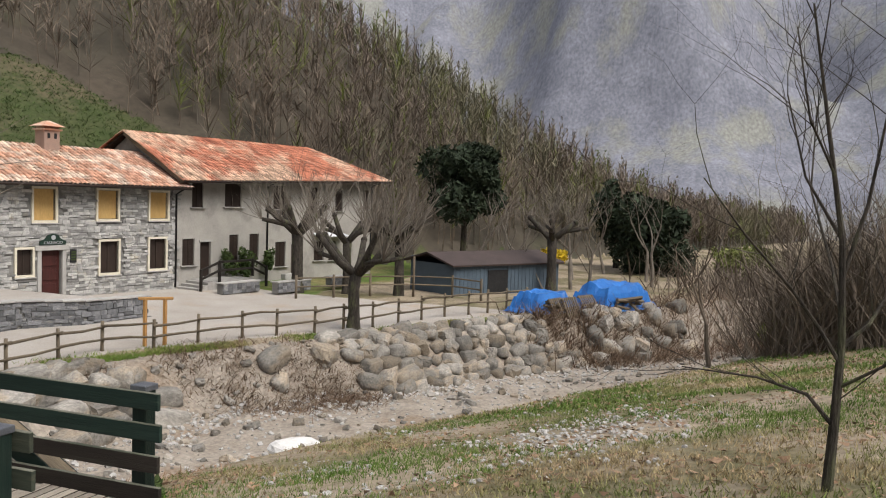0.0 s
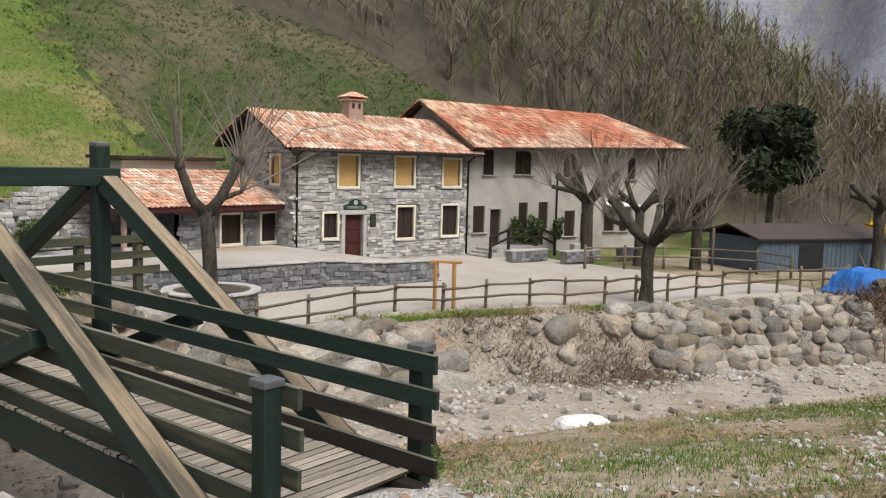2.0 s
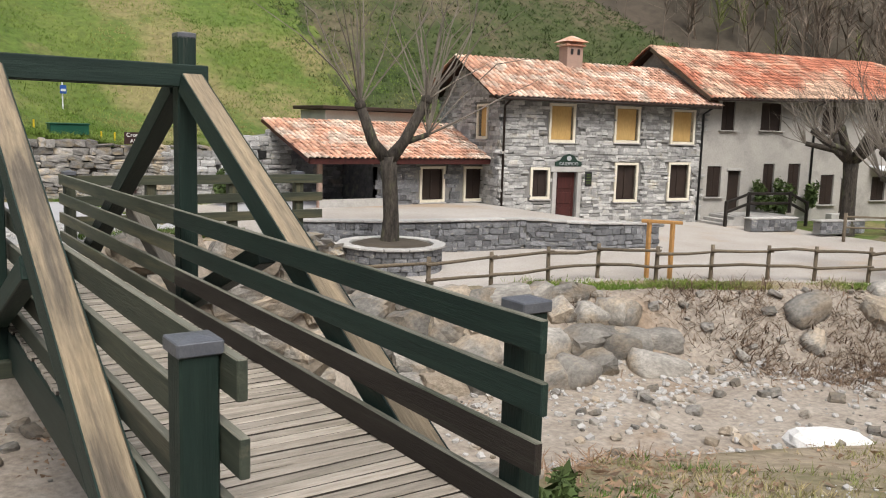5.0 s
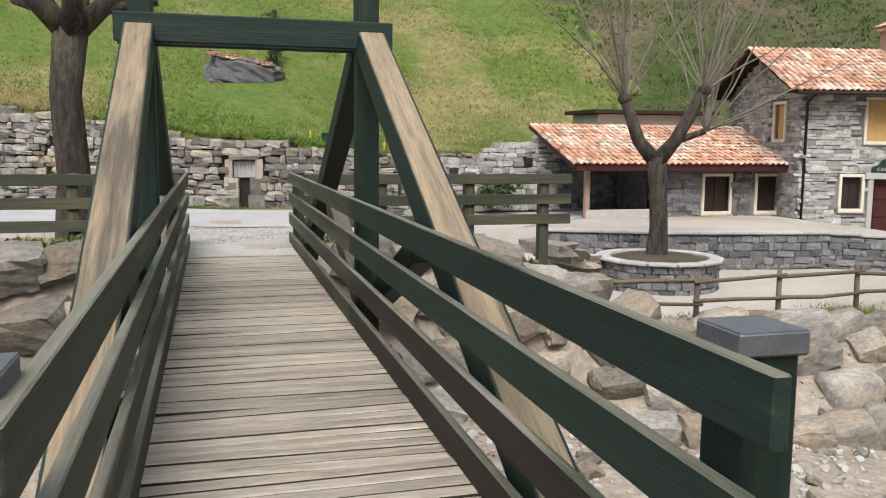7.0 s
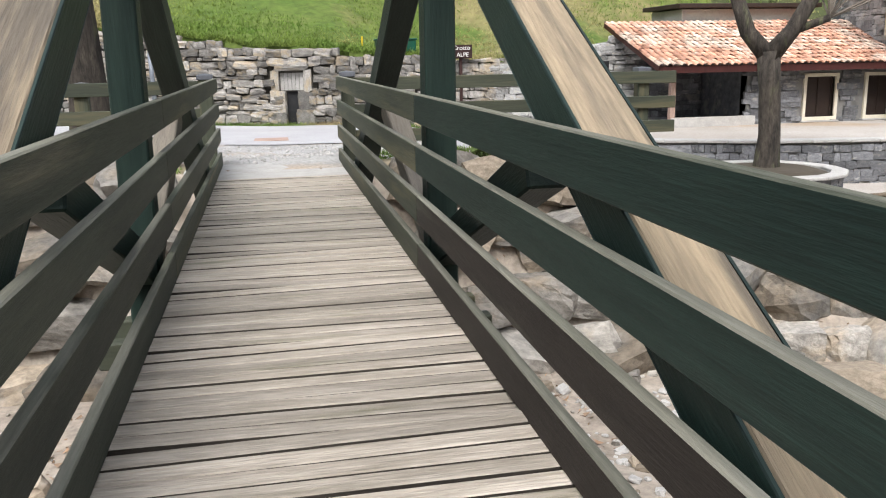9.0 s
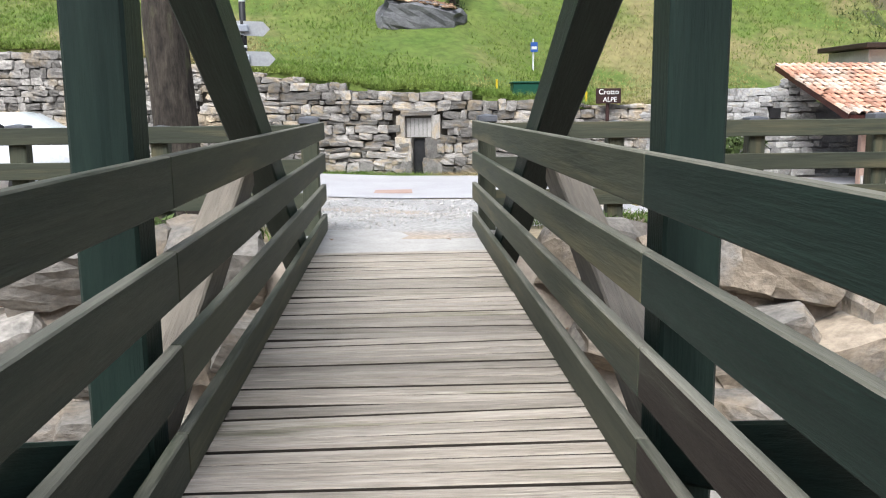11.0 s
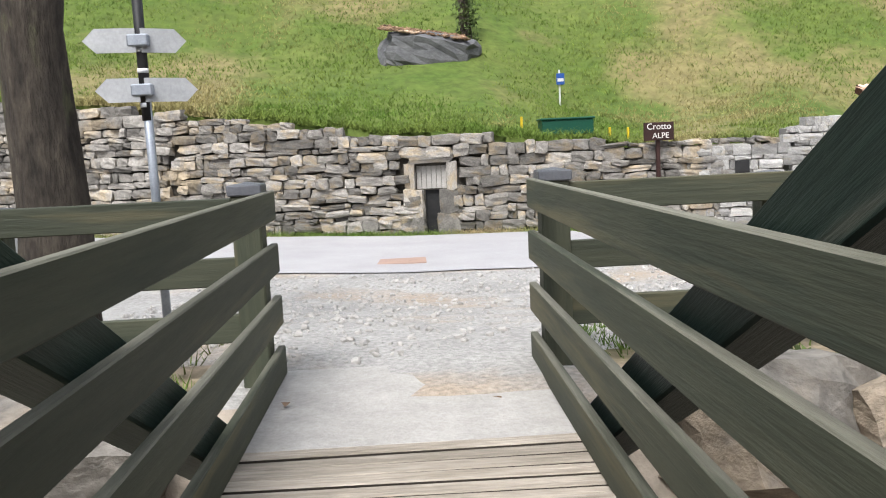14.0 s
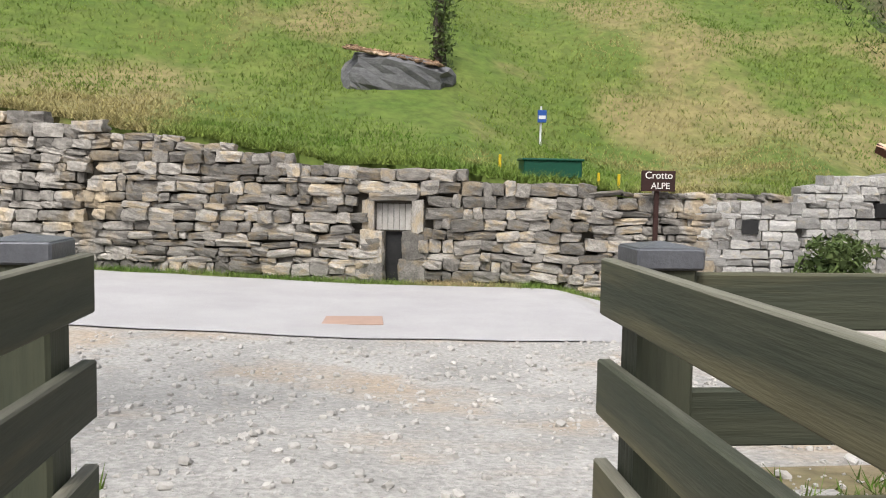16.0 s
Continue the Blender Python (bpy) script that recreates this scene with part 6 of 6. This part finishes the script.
part("post", tube_bm([(5.1, 21.8, zi - 0.2), (5.1, 21.8, zi + 1.15)], [0.03, 0.03], 8), M["sign_white"], inf, "", Matrix())
part("plate", box_bm(0.26, 0.03, 0.36, (5.12, 21.72, zi + 0.85), 0.01), M["sign_blue"], inf, "blue plate", Matrix())
part("plate_stripe", box_bm(0.2, 0.02, 0.1, (5.12, 21.7, zi + 0.82)), M["sign_white"], inf, "white stripe", Matrix())
# stone pile and stump on the slope
zz = lambda x, y: ground_z(x, y)
rock = root("hillside_boulder", 1.2, 24, zz(1.2, 24), "big mossy boulder with a heap of stones on the slope", "boulder")
part("boulder", stone_mesh(400, M["dark_and_shaded_stone"], cuts=5, round_=0.48, rough=0.06), None, rock, "dark weathered boulder", Matrix.Translation((0.95, 24.2, zz(1.1, 24.2) - 0.02)) @ pose(0, 0, 0, 12, 9, 0) @ Matrix.Diagonal((3.3, 1.9, 1.35, 1)))
heap = []
rr = random.Random(8)
for _ in range(290):
    x, y = rr.uniform(-0.6, 2.3), rr.uniform(23.3, 25.0)
    s = rr.uniform(0.08, 0.17)
    heap.append(Matrix.Translation((x, y, zz(1.1, 24.2) + 0.7 - 0.158 * (x - 1.1) + 0.21 * (y - 24.2))) @ pose(0, 0, 0, rr.uniform(-30, 30), 8, rr.uniform(0, 360)) @ Matrix.Diagonal((s * 1.5, s, s * 0.4, 1)))
lay(rock, "leaf_clod", stone_set(420, M["dead_leaf"], 6, round_=0.4, rough=0.2), heap, 290)
stump = root("ivy_stump", 2.4, 24.8, zz(2.4, 24.8), "slim dead tree stump overgrown with ivy", "tree")
part("trunk", tube_bm([(2.4, 24.8, zz(2.4, 24.8)), (2.3, 24.8, zz(2.4, 24.8) + 1.4), (2.45, 24.8, zz(2.4, 24.8) + 2.6)], [0.2, 0.16, 0.12], 8, None, 0.3), M["bark"], stump, "", Matrix())
r = np.random.RandomState(5)
iv = []
for _ in range(900):
    h = r.rand() * 2.4
    p = np.array((2.4 + r.normal() * 0.2, 24.75 + r.normal() * 0.2, zz(2.4, 24.8) + h))
    iv += [p + r.normal(size=3) * 0.06, p + r.normal(size=3) * 0.06, p + r.normal(size=3) * 0.06]
tri_soup("ivy", iv, M["shrub_leaf"], stump, "dark ivy leaves")
# ruined low walls beside the annex
ruin = root("ruined_wall", 10.5, 14.5, -0.4, "broken pale stone wall with small square openings", "wall")
poses = []
for p, q, t0, t1 in (((6.9, 15.1), (9.4, 14.6), 1.35, 1.35), ((9.4, 14.6), (12.6, 14.9), 1.75, 2.25)):
    m, ln = wall_frame(p, q)
    part("core", core_bm(ln, lambda u: t0 + (t1 - t0) * u / ln - 0.08, lambda u: -0.6, 0.05, 0.5), M["mortar"], ruin, "", m)
    for c, z, w, h in courses(ln, lambda u: t0 + (t1 - t0) * u / ln + 0.1 * math.sin(u * 3), lambda u: -0.6, rng, 0.36, 0.18):
        poses.append(m @ Matrix.Translation((c, 0.0, z)) @ Matrix.Diagonal((w, 0.3, h, 1)))
    # no hole is cut: a black box paints the opening's shade
    part("opening", box_bm(0.34, 0.3, 0.3, (ln * 0.55, -0.05, t0 - 0.55)), M["black_paint_and_shade"], ruin, "", m)
lay(ruin, "stone", FACE, poses, 200)
foliage("garden_shrub", (9.6, 13.6, 0.15), (0.9, 0.7, 0.65), 1500, 0.1, "shrub_leaf", "dense dull green shrub before the ruined wall", "shrub", False, 15)
mh = root("metal_cover", -0.35, 9.9, ground_z(-0.35, 9.9), "rusty rectangular metal cover in the lane", "cover")
part("plate", box_bm(1.15, 0.75, 0.03, (-0.25, 10.2, ground_z(-0.25, 10.2) + 0.018), 0.005), M["rust"], mh, "", Matrix())

# ---- beyond the yard: shed, tarpaulins, pallets, cars ----
shed = root("shed", 41, -5.5, -1.9, "blue-grey sheet metal shed with low brown roof", "shed")
SM, _ = wall_frame((38.4, -4.6), (46, -9.1))
part("wall", box_bm(8.6, 0.1, 1.9, (4.3, 0, -1.05)), M["shed_blue"], shed, "", SM)
part("wall", box_bm(0.1, 4.0, 1.9, (0, 2.0, -1.05)), M["shed_blue"], shed, "", SM)
part("wall", box_bm(0.1, 4.0, 1.9, (8.6, 2.0, -1.05)), M["shed_blue"], shed, "", SM)
part("back_wall", box_bm(8.6, 0.1, 2.2, (4.3, 4.0, -0.9)), M["shed_blue"], shed, "", SM)
for k in range(28):
    part("wall_rib", box_bm(0.04, 0.03, 1.85, (0.15 + k * 0.31, -0.06, -1.05)), M["shed_blue"], shed, "", SM)
bm = box_bm(9.2, 2.6, 0.1, (4.3, 0.95, 0.18), rot=pose(0, 0, 0, 14, 0, 0))
box_bm(9.2, 2.6, 0.1, (4.3, 3.4, 0.18), 0, bm, pose(0, 0, 0, -14, 0, 0))
part("roof", bm, M["shed_roof"], shed, "brown sheet roof", SM)
# the wall is unbroken; this black panel paints the doorway's inner shade
part("door_opening", box_bm(1.6, 0.06, 1.5, (3.4, -0.06, -1.2)), M["black_paint_and_shade"], shed, "black panel painting the shade of an open doorway", SM)


def tarp(x, y, z, sx, sy, sz, seed, label):
    t = root("covered_pile", x, y, z, label, "pile", "covered wood piles")
    bm = bmesh.new()
    n = 14
    g = []
    for j in range(n + 1):
        row = []
        for i in range(n + 1):
            u, v = i / n * 2 - 1, j / n * 2 - 1
            edge = max(abs(u), abs(v))
            h = sz * (1 - smooth01((edge - 0.55) / 0.45)) * (0.85 + 0.25 * noise.noise((u * 2 + seed, v * 2, seed))) + 0.1 * noise.noise((u * 5, v * 5, seed))
            row.append(bm.verts.new((u * sx, v * sy, max(0.02, h) + 0.12)))
        g.append(row)
    for j in range(n):
        for i in range(n):
            bm.faces.new((g[j][i], g[j][i + 1], g[j + 1][i + 1], g[j + 1][i]))
    part("tarpaulin", bm, M["blue_tarp"], t, "crumpled blue tarpaulin", pose(x, y, z, 0, 0, -28), False)
    rr = random.Random(seed)
    for k in range(16):
        pole("log", (x - sx * 0.9 + rr.uniform(0, sx * 1.6), y - sy * rr.uniform(0.75, 1.15), z + rr.uniform(0.1, sz * 0.6)), (x - sx * 0.9 + rr.uniform(0, sx * 1.6), y - sy * 0.4, z + rr.uniform(0.1, sz * 0.6)), rr.uniform(0.06, 0.1), M["old_wood"], t, "", 6)
    return t


tarp(34.0, -10.9, -1.85, 1.7, 1.1, 1.15, 1, "stack of wood under a blue tarpaulin")
tarp(38.4, -13.6, -1.95, 2.4, 1.5, 1.5, 2, "large wood pile under a blue tarpaulin")
for i, (x, y, a, b) in enumerate(((33.2, -11.9, 60, -20), (33.9, -12.4, 62, -25), (35.9, -12.9, 50, -30))):
    p = root("pallet", x, y, -1.85, "weathered wooden pallet leaning beside the pile", "pallet", "pallets")
    mm = pose(x, y, -1.45, a, 0, b)
    for k in range(7):
        part("slat", box_bm(0.1, 1.1, 0.025, (-0.5 + k * 0.165, 0, 0.06), 0.003), M["old_wood"], p, "", mm)
    for k in (-0.48, 0, 0.48):
        part("bearer", box_bm(1.15, 0.09, 0.09, (0, k, 0), 0.003), M["old_wood"], p, "", mm)


def car(x, y, z, rz, label, size=1.0):
    c = root("car", x, y, z, label, "car", "parked cars", rz=rz)
    m = pose(x, y, z, 0, 0, rz) @ Matrix.Scale(size, 4)
    bm = bmesh.new()
    prof = [(-1.95, 0.3), (-2.0, 0.62), (-1.9, 0.86), (-1.1, 0.95), (-0.55, 1.4), (0.9, 1.45), (1.6, 1.05), (1.95, 0.9), (2.0, 0.4), (1.9, 0.28)]
    f0 = [bm.verts.new((a, -0.82, b)) for a, b in prof]
    f1 = [bm.verts.new((a, 0.82, b)) for a, b in prof]
    bm.faces.new(f0), bm.faces.new(f1)
    for k in range(len(prof)):
        bm.faces.new((f0[k], f0[(k + 1) % len(prof)], f1[(k + 1) % len(prof)], f1[k]))
    bmesh.ops.bevel(bm, geom=bm.edges[:], offset=0.06, segments=2, affect="EDGES")
    part("body", bm, M["car_white"], c, "", m, True)
    for s in (-0.825, 0.825):
        bmw = bmesh.new()
        w = [(-0.95, 0.98), (-0.5, 1.33), (0.75, 1.37), (1.3, 1.02)]
        g0 = [bmw.verts.new((a, s, b)) for a, b in w]
        g1 = [bmw.verts.new((a, s * 1.015, b)) for a, b in w]
        bmw.faces.new(g0), bmw.faces.new(g1)
        for k in range(4):
            bmw.faces.new((g0[k], g0[(k + 1) % 4], g1[(k + 1) % 4], g1[k]))
        part("side_window", bmw, M["dark_pane"], c, "dark side window", m)
        for wx in (-1.25, 1.25):
            bmw = bmesh.new()
            bmesh.ops.create_cone(bmw, cap_ends=True, segments=20, radius1=0.31, radius2=0.31, depth=0.2, matrix=pose(wx, s * 0.93, 0.31, 90, 0, 0))
            wh = part("wheel", bmw, M["rubber"], c, "black tyre", m)
            bmw = bmesh.new()
            bmesh.ops.create_cone(bmw, cap_ends=True, segments=16, radius1=0.19, radius2=0.17, depth=0.21, matrix=pose(wx, s * 0.94, 0.31, 90, 0, 0))
            part("rim", bmw, M["galvanised"], wh, "", m)
    for s in (-0.55, 0.55):
        part("headlight", box_bm(0.08, 0.3, 0.14, (-1.97, s, 0.72), 0.02), M["sign_white"], c, "", m)
    return c


car(-8.3, 6.5, ground_z(-8.3, 6.5), 3, "white car parked beside the lane behind the fence", 1.2)
car(70.5, -13.6, ground_z(70.5, -13.6), 160, "white car parked far down the lane")
